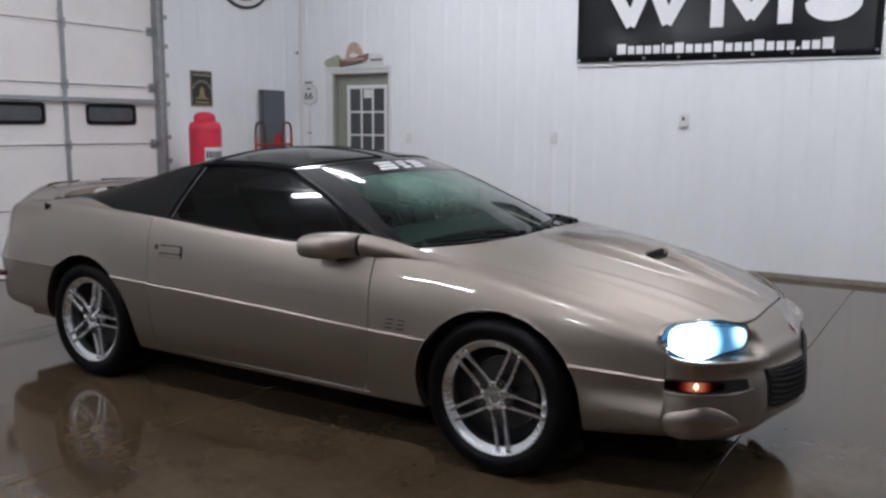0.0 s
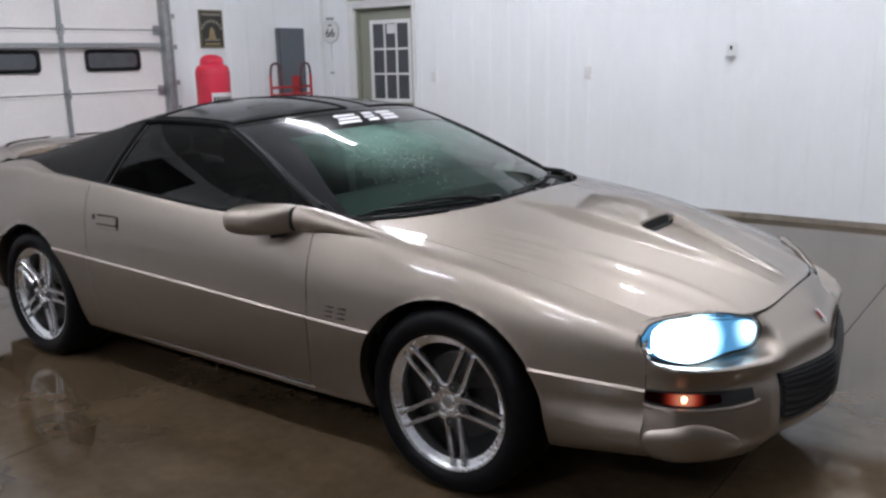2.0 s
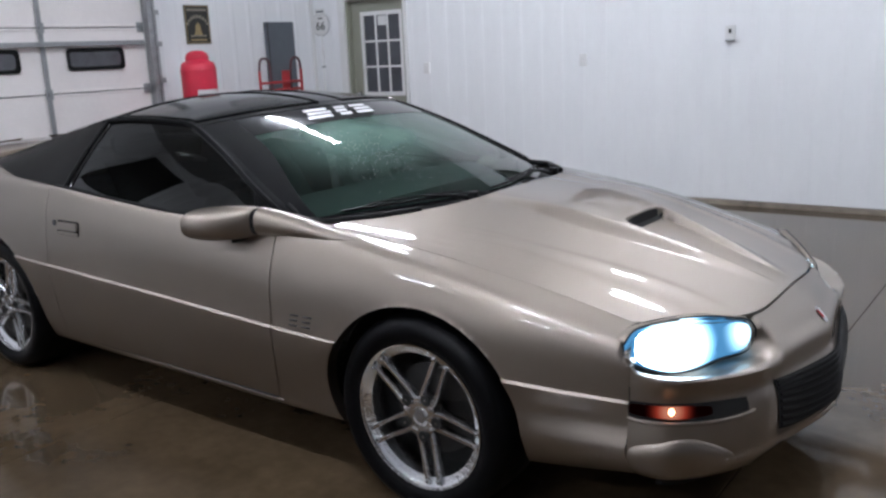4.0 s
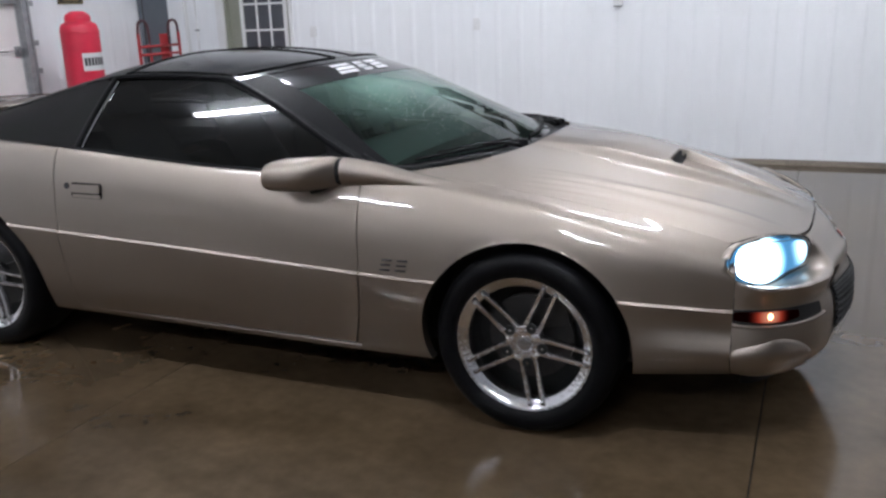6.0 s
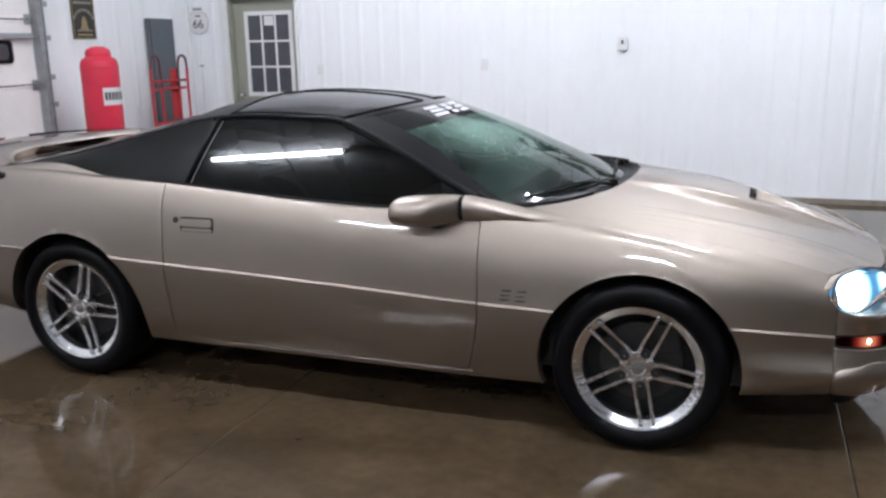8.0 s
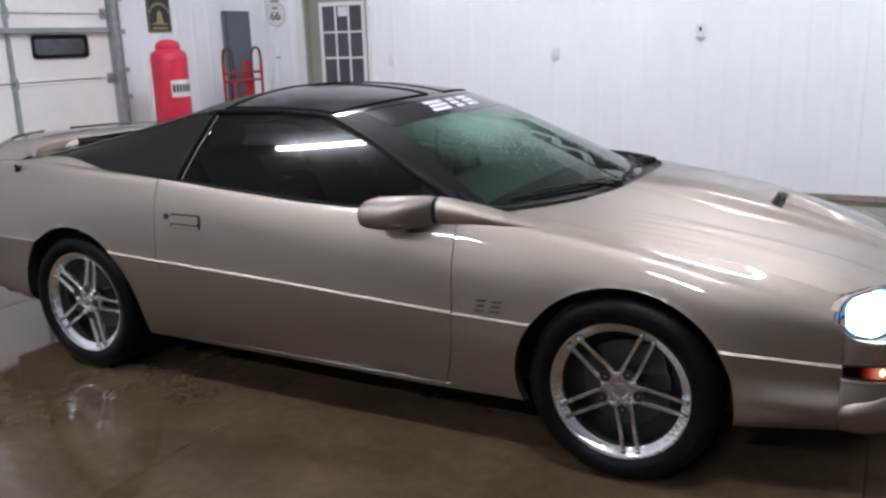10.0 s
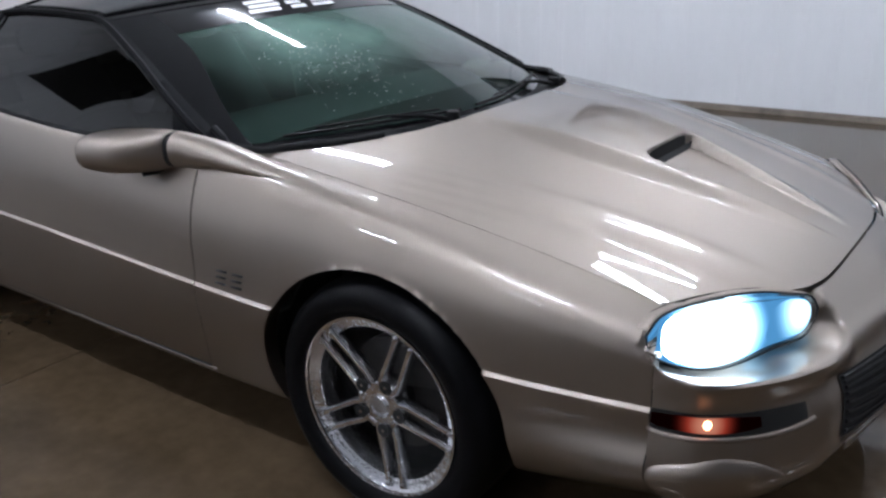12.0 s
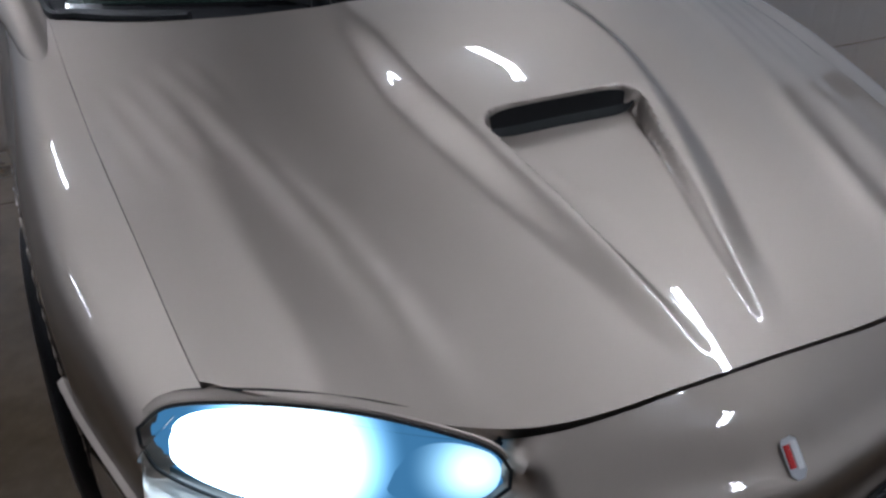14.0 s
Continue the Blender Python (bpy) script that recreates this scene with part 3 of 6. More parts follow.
for z in SECTIONS[1:-1]:
    for s in STILES + [GY1 - 0.06]:
        part("hinge", boxes(((GXF + 0.017, s - 0.035, z - 0.045), (GXF + 0.024, s + 0.035, z + 0.045)), ((GXF + 0.024, s - 0.018, z - 0.016), (GXF + 0.045, s + 0.018, z + 0.016)), bevel=0.003), TRACK, garage, smooth=False)
part("strut", boxes(((GXF + 0.026, GY0 + 0.03, 1.622), (GXF + 0.062, GY1 - 0.03, 1.640)), ((GXF + 0.012, GY0 + 0.03, 1.640), (GXF + 0.026, GY1 - 0.03, 1.664)), bevel=0.002), TRACK, garage, "grey steel reinforcing strut", smooth=False)
rail = thing("garage_door_track", "galvanised vertical track beside the garage door", "track")
part("channel", boxes(((WALL_X - 0.03, GY1 - 0.012, 0.0), (WALL_X + 0.045, GY1 - 0.004, 3.0)), ((WALL_X + 0.045, GY1 - 0.012, 0.0), (WALL_X + 0.050, GY1 + 0.040, 3.0)), ((WALL_X + 0.012, GY1 + 0.036, 0.0), (WALL_X + 0.045, GY1 + 0.041, 3.0))), TRACK, rail, smooth=False)
part("angle", boxes(((WALL_X + 0.002, GY1 + 0.042, 0.0), (WALL_X + 0.008, GY1 + 0.105, 3.0)), ((WALL_X + 0.008, GY1 + 0.042, 0.0), (WALL_X + 0.06, GY1 + 0.047, 3.0))), TRACK, rail, smooth=False)
for z in (0.5, 1.0, 1.25, 1.6, 1.9, 2.2, 2.5):
    part("bracket", boxes(((WALL_X + 0.008, GY1 + 0.05, z), (WALL_X + 0.04, GY1 + 0.125, z + 0.045)), bevel=0.003), TRACK, rail, smooth=False)

# ---- things on the west wall ----
WST = lambda y, z, d=0.016: Matrix.Translation((WALL_X + d, y, z)) @ Matrix(((0, -1, 0, 0), (1, 0, 0, 0), (0, 0, 1, 0), (0, 0, 0, 1)))


def bar_row(x0, x1, z, h, n):
    """Plain bars in place of words."""
    bm = bmesh.new()
    w = (x1 - x0) / n
    for k in range(n):
        box(bm, (x0 + k * w + 0.1 * w, -0.003, z), (x0 + (k + 0.88) * w, 0.0, z + h))
    return bm


tin = thing("tin_sign", "black and gold tin sign hung on the wall", "sign")
tin.matrix_basis = WST(2.965, 1.612)
part("plate", boxes(((-0.152, 0.0, 0.0), (0.152, 0.012, 0.385)), bevel=0.003), POSTER_DARK, tin, smooth=False)
part("border", boxes(((-0.146, -0.002, 0.006), (-0.138, 0.0, 0.379)), ((0.138, -0.002, 0.006), (0.146, 0.0, 0.379)), ((-0.138, -0.002, 0.006), (0.138, 0.0, 0.014)), ((-0.138, -0.002, 0.371), (0.138, 0.0, 0.379))), GOLD, tin, smooth=False)
part("heading", bar_row(-0.12, 0.12, 0.328, 0.022, 9), TIN_CREAM, tin, smooth=False)
arch = bmesh.new()
for k in range(9):
    merge(arch, moved(boxes(((-0.011, -0.003, 0.0), (0.011, 0.0, 0.026))), pose(0, 0, 0.13, 0, (k - 4) * 15, 0) @ pose(0, 0, 0.13)))
part("arched_bars", arch, TIN_CREAM, tin, "arched row of plain cream bars", smooth=False)
part("crest", moved(plate([(-0.055, 0.0), (0.055, 0.0), (0.035, 0.04), (0.030, 0.09), (0.0, 0.125), (-0.030, 0.09), (-0.035, 0.04)], 0.003), pose(0, -0.003, 0.09)), GOLD, tin, smooth=False)
part("lower_crest", moved(plate([(-0.10, 0.0), (0.10, 0.0), (0.10, 0.012), (-0.10, 0.012)], 0.003), pose(0, -0.003, 0.075)), TIN_CREAM, tin, smooth=False)
part("footing", bar_row(-0.10, 0.10, 0.030, 0.020, 7), GOLD, tin, smooth=False)

clock = thing("round_sign", "round white sign with a dark rim and red band", "sign")
clock.matrix_basis = WST(3.647, 3.22)
part("rim", moved(lathe([(0.480, 0.014), (0.480, -0.012), (0.458, -0.02), (0.446, -0.008)], 48), pose(0, 0, 0)), SIGN_BLACK, clock)
part("face", plate(disc(0.447, 48), 0.012), SIGN_WHITE, clock, smooth=False)
band = bmesh.new()
for k in range(14):
    merge(band, moved(boxes(((-0.018, -0.004, -0.028), (0.018, 0.0, 0.028))), pose(0, 0, 0, 0, -(k - 6.5) * 8, 0) @ pose(0, 0, -0.36)))
part("red_band", band, SIGN_RED, clock, "red lettering turned into plain bars", smooth=False)

# Unseen panel, added to give the side window a dark square reflection.
dark_panel = thing("reflected_panel", "dark square panel high on the wall, out of view, added for its reflection in the side window", "sign")
dark_panel.matrix_basis = WST(-2.85, 3.06)
part("panel", boxes(((-0.46, 0.0, 0.0), (0.46, 0.03, 0.80)), bevel=0.006), POSTER_DARK, dark_panel, smooth=False)
part("frame", boxes(((-0.48, -0.006, -0.02), (-0.461, 0.03, 0.82)), ((0.461, -0.006, -0.02), (0.48, 0.03, 0.82)), ((-0.461, -0.006, -0.02), (0.461, 0.03, -0.001)), ((-0.461, -0.006, 0.801), (0.461, 0.03, 0.82)), bevel=0.003), SIGN_BLACK, dark_panel, "black frame", smooth=False)

sensor = thing("wall_sensor", "small white plastic sensor on the wall", "sensor")
sensor.matrix_basis = WST(4.52, 2.31)
part("body", boxes(((-0.035, -0.03, -0.03), (0.035, 0.0, 0.03)), bevel=0.01), TRIM_WHITE, sensor)
part("lens", moved(lathe([(0.0, -0.045), (0.014, -0.04), (0.016, -0.028)], 14), pose(0.0, 0, -0.005)), SIGN_BLACK, sensor)

bag = thing("punching_bag", "red vinyl punching bag on a black stand by the wall", "punching bag", (-5.27, 2.50, 0))
part("cover", lathe([(0.0, 0.70), (0.10, 0.705), (0.150, 0.725), (0.165, 0.77), (0.167, 0.95), (0.164, 1.2), (0.166, 1.36), (0.158, 1.405), (0.142, 1.43), (0.120, 1.437), (0.108, 1.452), (0.112, 1.475), (0.098, 1.51), (0.055, 1.535), (0.0, 1.54)], 40, "z"), RED_VINYL, bag)
patch = [[(0.1685 * math.cos(radians(a)), 0.1685 * math.sin(radians(a)), z) for z in (1.02, 1.08, 1.14, 1.175)] for a in range(-46, 35, 8)]
label_ob = part("label_patch", grid_bm(patch, flip=True), SIGN_WHITE, bag, "white cloth label")
bars = bmesh.new()
for k in range(7):
    a0, a1 = -41 + 10.2 * k, -41 + 10.2 * k + 7.2
    merge(bars, grid_bm([[(0.1705 * math.cos(radians(a)), 0.1705 * math.sin(radians(a)), z) for z in (1.065, 1.135)] for a in (a0, (a0 + a1) / 2, a1)], flip=True))
part("lettering", bars, SIGN_BLACK, label_ob, "dark plain bars")
part("seam", lathe([(0.1675, 1.352), (0.1705, 1.358), (0.1675, 1.364)], 40, "z"), RED_VINYL, bag)
part("post", lathe([(0.0, 0.03), (0.05, 0.03), (0.05, 0.71), (0.0, 0.71)], 20, "z"), PLASTIC, bag, "black post")
part("base", lathe([(0.0, 0.0), (0.28, 0.0), (0.30, 0.03), (0.27, 0.10), (0.10, 0.15), (0.05, 0.16)], 36, "z"), PLASTIC, bag, "black stand base")

board = thing("tall_board", "tall dark grey board leaning upright against the wall", "board")
part("panel", boxes(((WALL_X + 0.03, 3.835, 0.0), (WALL_X + 0.085, 4.235, 1.825)), bevel=0.006), GREY_BOARD, board, smooth=False)
part("edge_strip", boxes(((WALL_X + 0.086, 3.835, 0.0), (WALL_X + 0.090, 3.847, 1.82))), STEEL, board, smooth=False)

truck = thing("hand_truck", "red steel hand truck with looped handles, standing by the wall", "hand truck")
HX = -5.43
for yy, s in ((3.40, 1), (4.00, -1)):
    side = part("side_rail", tube([(HX, yy, 0.12), (HX, yy, 0.8), (HX, yy, 1.31)], 0.015, 8), RED_PAINT, truck, "red steel tube")
    loop = spline([(HX, yy, 1.30), (HX, yy + 0.012 * s, 1.39), (HX, yy + 0.045 * s, 1.43), (HX, yy + 0.105 * s, 1.43), (HX, yy + 0.140 * s, 1.39), (HX, yy + 0.152 * s, 1.30), (HX, yy + 0.155 * s, 1.10)], 6)
    part("handle_loop", tube(loop, 0.013, 8), MAROON, truck, "black rubber-covered handle loop")
    part("inner_rail", tube([(HX, yy + 0.155 * s, 1.10), (HX, yy + 0.16 * s, 0.6), (HX, yy + 0.16 * s, 0.12)], 0.014, 8), RED_PAINT, truck)
    part("wheel_tyre", moved(lathe([(0.06, -0.03), (0.12, -0.035), (0.125, 0.0), (0.12, 0.035), (0.06, 0.03)], 24), pose(HX - 0.06, yy, 0.125)), RUBBER, truck)
for z in (0.35, 0.75, 1.10, 1.18):
    part("crossbar", tube([(HX, 3.40, z), (HX, 4.00, z)], 0.014, 8), RED_PAINT, truck)
part("back_plate", boxes(((HX - 0.030, 3.74, 0.78), (HX - 0.022, 3.86, 1.30)), bevel=0.003), RED_PAINT, truck, smooth=False)
part("toe_plate", boxes(((HX, 3.44, 0.01), (HX + 0.25, 3.96, 0.02)), bevel=0.003), RED_PAINT, truck, smooth=False)

# ---- things on the far wall ----
shield = thing("route_sign", "white shield-shaped road sign with black numerals", "sign")
shield.matrix_basis = pose(-5.665, WALL_Y - 0.018, 1.80)
part("plate", plate([(-0.10, 0.085), (-0.05, 0.098), (0.0, 0.09), (0.05, 0.098), (0.10, 0.085), (0.128, 0.02), (0.125, -0.05), (0.10, -0.10), (0.05, -0.125), (0.0, -0.14), (-0.05, -0.125), (-0.10, -0.10), (-0.125, -0.05), (-0.128, 0.02)], 0.004), SIGN_WHITE, shield, smooth=False)
part("rim", moved(plate([(1.06 * a, 1.06 * b) for a, b in ((-0.10, 0.085), (-0.05, 0.098), (0.0, 0.09), (0.05, 0.098), (0.10, 0.085), (0.128, 0.02), (0.125, -0.05), (0.10, -0.10), (0.05, -0.125), (0.0, -0.14), (-0.05, -0.125), (-0.10, -0.10), (-0.125, -0.05), (-0.128, 0.02))], 0.002), pose(0, 0.003, 0)), TRACK, shield, "grey rim", smooth=False)
part("top_tab", moved(boxes(((-0.075, 0.0, 0.0), (0.075, 0.004, 0.07)), bevel=0.0015), pose(0, 0, 0.10)), SIGN_WHITE, shield, smooth=False)
part("top_bars", moved(bar_row(-0.06, 0.06, 0.0, 0.022, 5), pose(0, 0, 0.125)), GREY_BOARD, shield, smooth=False)
part("state_bars", moved(bar_row(-0.035, 0.035, 0.0, 0.018, 3), pose(0, 0, 0.052)), SIGN_BLACK, shield, smooth=False)


def lettering(name, text, size, mat, parent, m, label="", depth=0.002):
    """Words in the built-in font, made into a mesh in the x-z plane and facing -y."""
    cu = bpy.data.curves.new(name, "FONT")
    cu.body, cu.size, cu.extrude, cu.align_x, cu.align_y = text, size, depth, "CENTER", "CENTER"
    tmp = bpy.data.objects.new(name, cu)
    scene.collection.objects.link(tmp)
    me = bpy.data.meshes.new_from_object(tmp.evaluated_get(bpy.context.evaluated_depsgraph_get()))
    bpy.data.objects.remove(tmp)
    me.materials.clear()
    me.materials.append(mat)
    me.transform(m @ pose(0, 0, 0, 90, 0, 0))
    ob = new(name, me)
    ob.parent = parent
    return tagged(ob, label)


lettering("numerals", "66", 0.135, SIGN_BLACK, shield, pose(0, -0.003, -0.03) @ Matrix.Diagonal((1.1, 1, 1, 1)), "black numerals 66")

pipe = thing("conduit", "white electrical conduit running up the wall to a road sign", "conduit")
part("tube", tube([(-5.665, WALL_Y - 0.012, 0.05), (-5.665, WALL_Y - 0.012, 1.67)], 0.011, 8), TRIM_WHITE, pipe)
part("strap", boxes(((-5.69, WALL_Y - 0.026, 1.30), (-5.64, WALL_Y - 0.002, 1.32)), bevel=0.002), TRACK, pipe, "grey strap", smooth=False)

plaque = thing("carved_sign", "carved and painted wooden sign standing on the door head", "sign")
plaque.matrix_basis = pose(-4.93, WALL_Y - 0.030, DZ + 0.070) @ Matrix.Diagonal((1, 1, 0.88, 1))
part("green_end", plate([(-0.47, 0.06), (-0.45, 0.12), (-0.36, 0.15), (-0.26, 0.19), (-0.21, 0.15), (-0.20, 0.02), (-0.28, 0.0), (-0.40, 0.01)], 0.02), SIGN_GREEN, plaque, smooth=False)
part("dome", moved(plate([(0.13 * math.cos(radians(a)), 0.24 * math.sin(radians(a))) for a in range(0, 181, 12)], 0.025), pose(0.0, -0.004, 0.10)), SIGN_TAN, plaque)
part("crown_piece", moved(plate(disc(0.06, 18, 1.2), 0.02), pose(0.0, -0.010, 0.285)), SIGN_TAN, plaque)
part("carved_piece", moved(plate([(-0.07, 0.04), (-0.02, 0.07), (0.03, 0.06), (0.07, 0.04), (0.03, 0.0), (-0.03, 0.0)], 0.012), pose(0, -0.013, 0.13)), SIGN_WHITE, plaque, "white carved piece")
part("ribbon", moved(plate([(-0.21, 0.0), (-0.10, 0.02), (0.10, 0.05), (0.22, 0.085), (0.22, 0.165), (0.10, 0.13), (-0.10, 0.10), (-0.21, 0.09)], 0.03), pose(0.0, -0.022, 0.02)), SIGN_RED, plaque)
part("ribbon_bars", moved(bar_row(-0.17, 0.18, 0.05, 0.035, 8), pose(0, -0.0225, 0.04)), SIGN_TAN, plaque, smooth=False)
part("pale_end", plate([(0.20, 0.02), (0.44, 0.0), (0.45, 0.13), (0.40, 0.17), (0.24, 0.19), (0.20, 0.14)], 0.02), SIGN_WHITE, plaque, smooth=False)
part("pale_bars", moved(bar_row(0.25, 0.42, 0.08, 0.03, 5), pose(0, -0.001, 0)), GREY_BOARD, plaque, smooth=False)

BX0, BX1, BZ0, BZ1 = -2.02, 0.80, 2.045, 3.05
banner = thing("banner", "black vinyl banner with white shapes, tied to the wall", "banner")
rows = []
for i in range(41):
    u = i / 40
    row = []
    for j in range(17):
        v = j / 16
        e = min(1.0, 8 * min(u, 1 - u)) * min(1.0, 6 * min(v, 1 - v) + 0.3)
        y = WALL_Y - 0.030 - 0.010 * e * (1 + math.sin(17 * u + 5 * v) * 0.5 + 0.6 * math.sin(7 * u - 9 * v))
        row.append((BX0 + (BX1 - BX0) * u, y, BZ0 + (BZ1 - BZ0) * v - 0.03 * (u - 0.5)))
    rows.append(row)
sheet = part("sheet", grid_bm(rows, flip=False), VINYL_BLACK, banner)
sol = sheet.modifiers.new("thick", "SOLIDIFY")
sol.thickness = 0.003
BY = WALL_Y - 0.0585
mark = bmesh.new()
STROKES = [[(-1.74, 2.93), (-1.45, 2.43), (-1.265, 2.86), (-1.08, 2.43), (-0.80, 2.93)],
           [(-0.605, 2.37), (-0.605, 2.88), (-0.30, 2.44), (0.0, 2.88), (0.0, 2.37)]]
for line in STROKES:
    for k, ((xa, za), (xb, zb)) in enumerate(zip(line, line[1:])):
        dx, dz = xb - xa, zb - za
        run = math.hypot(dx, dz)
        ex, ez = dx / run * 0.03, dz / run * 0.03
        nx, nz = -dz / run * 0.062, dx / run * 0.062
        outline = [(xa - ex - nx, za - ez - nz), (xb + ex - nx, zb + ez - nz), (xb + ex + nx, zb + ez + nz), (xa - ex + nx, za - ez + nz)]
        merge(mark, moved(plate(outline, 0.004), pose(0, BY - 0.0004 * (k % 2), 0)))
bowl = [(0.40 + 0.235 * math.cos(radians(a)), 2.505 + 0.165 * math.sin(radians(a))) for a in range(180, 361, 15)]
merge(mark, moved(plate(bowl + [(0.635, 2.62), (0.30, 2.62)], 0.004), pose(0, BY, 0)))
part("large_mark", mark, DECAL_WHITE, banner, "large white zigzag shapes", smooth=False)
web = bmesh.new()
cursor = -1.585
for k, ch in enumerate("WnnwnlnWnnnWwnnWnnn.wnW"):
    w = {"W": 0.105, "w": 0.08, "n": 0.082, "l": 0.035, ".": 0.04}[ch]
    h = {"W": 0.098, "w": 0.075, "n": 0.078, "l": 0.098, ".": 0.022}[ch]
    box(web, (cursor + 0.008, BY - 0.001, 2.125 - 0.022 * k / 22), (cursor + w - 0.008, BY + 0.003, 2.125 - 0.022 * k / 22 + h))
    cursor += w * 1.06
part("small_lettering", web, DECAL_WHITE, banner, "row of white bars", smooth=False)
for u in range(9):
    bxx = BX0 + 0.03 + u * (BX1 - BX0 - 0.06) / 8
    part("grommet", moved(lathe([(0.006, -0.004), (0.014, -0.004), (0.014, 0.0), (0.006, 0.0)], 14), pose(bxx, WALL_Y - 0.047, BZ0 + 0.035)), CHROME, banner)
part("bottom_batten", boxes(((BX0 - 0.02, WALL_Y - 0.028, BZ0 - 0.028), (BX1 + 0.02, WALL_Y - 0.014, BZ0 - 0.008)), bevel=0.003), TRIM_WHITE, banner, "white batten under the banner", smooth=False)


def wall_plate(x, z, w, h, label, dark):
    ob = thing("wall_outlet", label, "outlet", (x, WALL_Y - 0.014, z))
    part("cover", boxes(((-w / 2, -0.016, -h / 2), (w / 2, 0.001, h / 2)), bevel=0.004), TRIM_WHITE, ob)
    if dark:
        part("toggle", boxes(((-0.010, -0.030, -0.005), (0.010, -0.0165, 0.030)), bevel=0.002), SIGN_BLACK, ob, "dark toggle")
        part("lower_box", boxes(((-w / 2 + 0.004, -0.03, -h / 2 - 0.012), (w / 2 - 0.004, 0.001, -h / 2 - 0.001)), bevel=0.003), TRACK, ob)
    else:
        part("socket", boxes(((-0.014, -0.019, 0.006), (0.014, -0.0165, 0.030)), ((-0.014, -0.019, -0.030), (0.014, -0.0165, -0.006)), bevel=0.001), TRIM_WHITE, ob)
    return ob


wall_plate(-0.885, 1.475, 0.085, 0.115, "white switch plate with a dark toggle on the wall", True)
wall_plate(-4.13, 1.26, 0.075, 0.115, "white outlet plate on the wall", False)
wall_plate(-2.265, 1.29, 0.075, 0.115, "white outlet plate on the wall", False)


# ---- the car: x forward from the front axle, y to its left, z up ----
car = thing("car", "pewter metallic two-door coupe with black roof and lit headlights", "car")
AXLE = -2.568
ARCH_F, ARCH_R = (-0.005, 0.318, 0.368), (-2.56, 0.308, 0.388)

# half-section control lines along x: height and half-width
Z_BOTTOM = fair((0.66, 0.4, 0.2, -0.2, -0.64, -1.3, -2.3, -2.57, -3.0, -3.4, -3.79), (0.255, 0.243, 0.228, 0.215, 0.212, 0.215, 0.22, 0.23, 0.26, 0.29, 0.34))
Y_BOTTOM = fair((0.66, 0.4, 0.0, -0.64, -2.3, -2.57, -3.0, -3.4, -3.65, -3.79), (0.727, 0.792, 0.824, 0.838, 0.842, 0.832, 0.802, 0.742, 0.662, 0.532))
Y_LOW = fair((0.66, 0.4, 0.0, -0.64, -1.3, -2.57, -3.0, -3.4, -3.65, -3.79), (0.781, 0.853, 0.879, 0.889, 0.896, 0.894, 0.880, 0.825, 0.725, 0.575))
Z_CREASE = fair((0.66, 0.34, 0.0, -0.31, -0.6, -1.3, -2.02, -2.57, -3.0, -3.79), (0.478, 0.506, 0.518, 0.526, 0.535, 0.568, 0.592, 0.61, 0.61, 0.585))
Y_CREASE = fair((0.66, 0.34, 0.0, -0.31, -0.6, -1.3, -2.02, -2.57, -3.0, -3.4, -3.65, -3.79), (0.772, 0.870, 0.897, 0.914, 0.919, 0.926, 0.926, 0.925, 0.905, 0.845, 0.745, 0.59))
Z_MID = fair((0.66, 0.34, 0.0, -0.31, -0.6, -1.3, -2.0, -2.57, -3.0, -3.79), (0.548, 0.622, 0.658, 0.668, 0.69, 0.71, 0.735, 0.765, 0.755, 0.72))
Y_MID = fair((0.66, 0.34, 0.0, -0.31, -0.6, -1.3, -2.0, -2.57, -3.0, -3.4, -3.65, -3.79), (0.763, 0.855, 0.884, 0.896, 0.904, 0.909, 0.909, 0.904, 0.876, 0.816, 0.716, 0.556))
Z_CROWN = fair((0.66, 0.36, 0.07, -0.23, -0.45, -0.62, -0.80, -1.0, -1.3, -1.6, -1.92, -2.4, -2.68, -3.0, -3.4, -3.79), (0.635, 0.722, 0.792, 0.836, 0.864, 0.878, 0.872, 0.868, 0.880, 0.90, 0.925, 0.945, 0.958, 0.955, 0.93, 0.87), 0.07)
Y_CROWN = fair((0.66, 0.36, 0.07, -0.23, -0.45, -0.62, -0.85, -1.3, -1.92, -2.4, -2.68, -3.0, -3.4, -3.65, -3.79), (0.738, 0.800, 0.822, 0.828, 0.828, 0.832, 0.85, 0.862, 0.862, 0.845, 0.83, 0.80, 0.75, 0.66, 0.50), 0.07)
Z_EDGE = fair((0.91, 0.75, 0.634, 0.37, 0.1, -0.2, -0.43, -0.62, -0.8), (0.562, 0.638, 0.682, 0.750, 0.806, 0.854, 0.886, 0.905, 0.915), 0.06)
Y_EDGE = fair((0.91, 0.634, 0.37, 0.1, -0.2, -0.43, -0.62), (0.62, 0.678, 0.705, 0.732, 0.752, 0.762, 0.765), 0.07)
Y_DECK = fair((-2.0, -2.4, -2.68, -3.0, -3.4, -3.65, -3.79), (0.82, 0.78, 0.75, 0.71, 0.65, 0.55, 0.38))
Z_DECK = fair((-2.0, -2.4, -2.68, -3.0, -3.4, -3.79), (0.935, 0.955, 0.972, 0.972, 0.948, 0.885))


def blend(a, b, t):
    t = min(1.0, max(0.0, t))
    t = t * t * (3 - 2 * t)
    return a + (b - a) * t


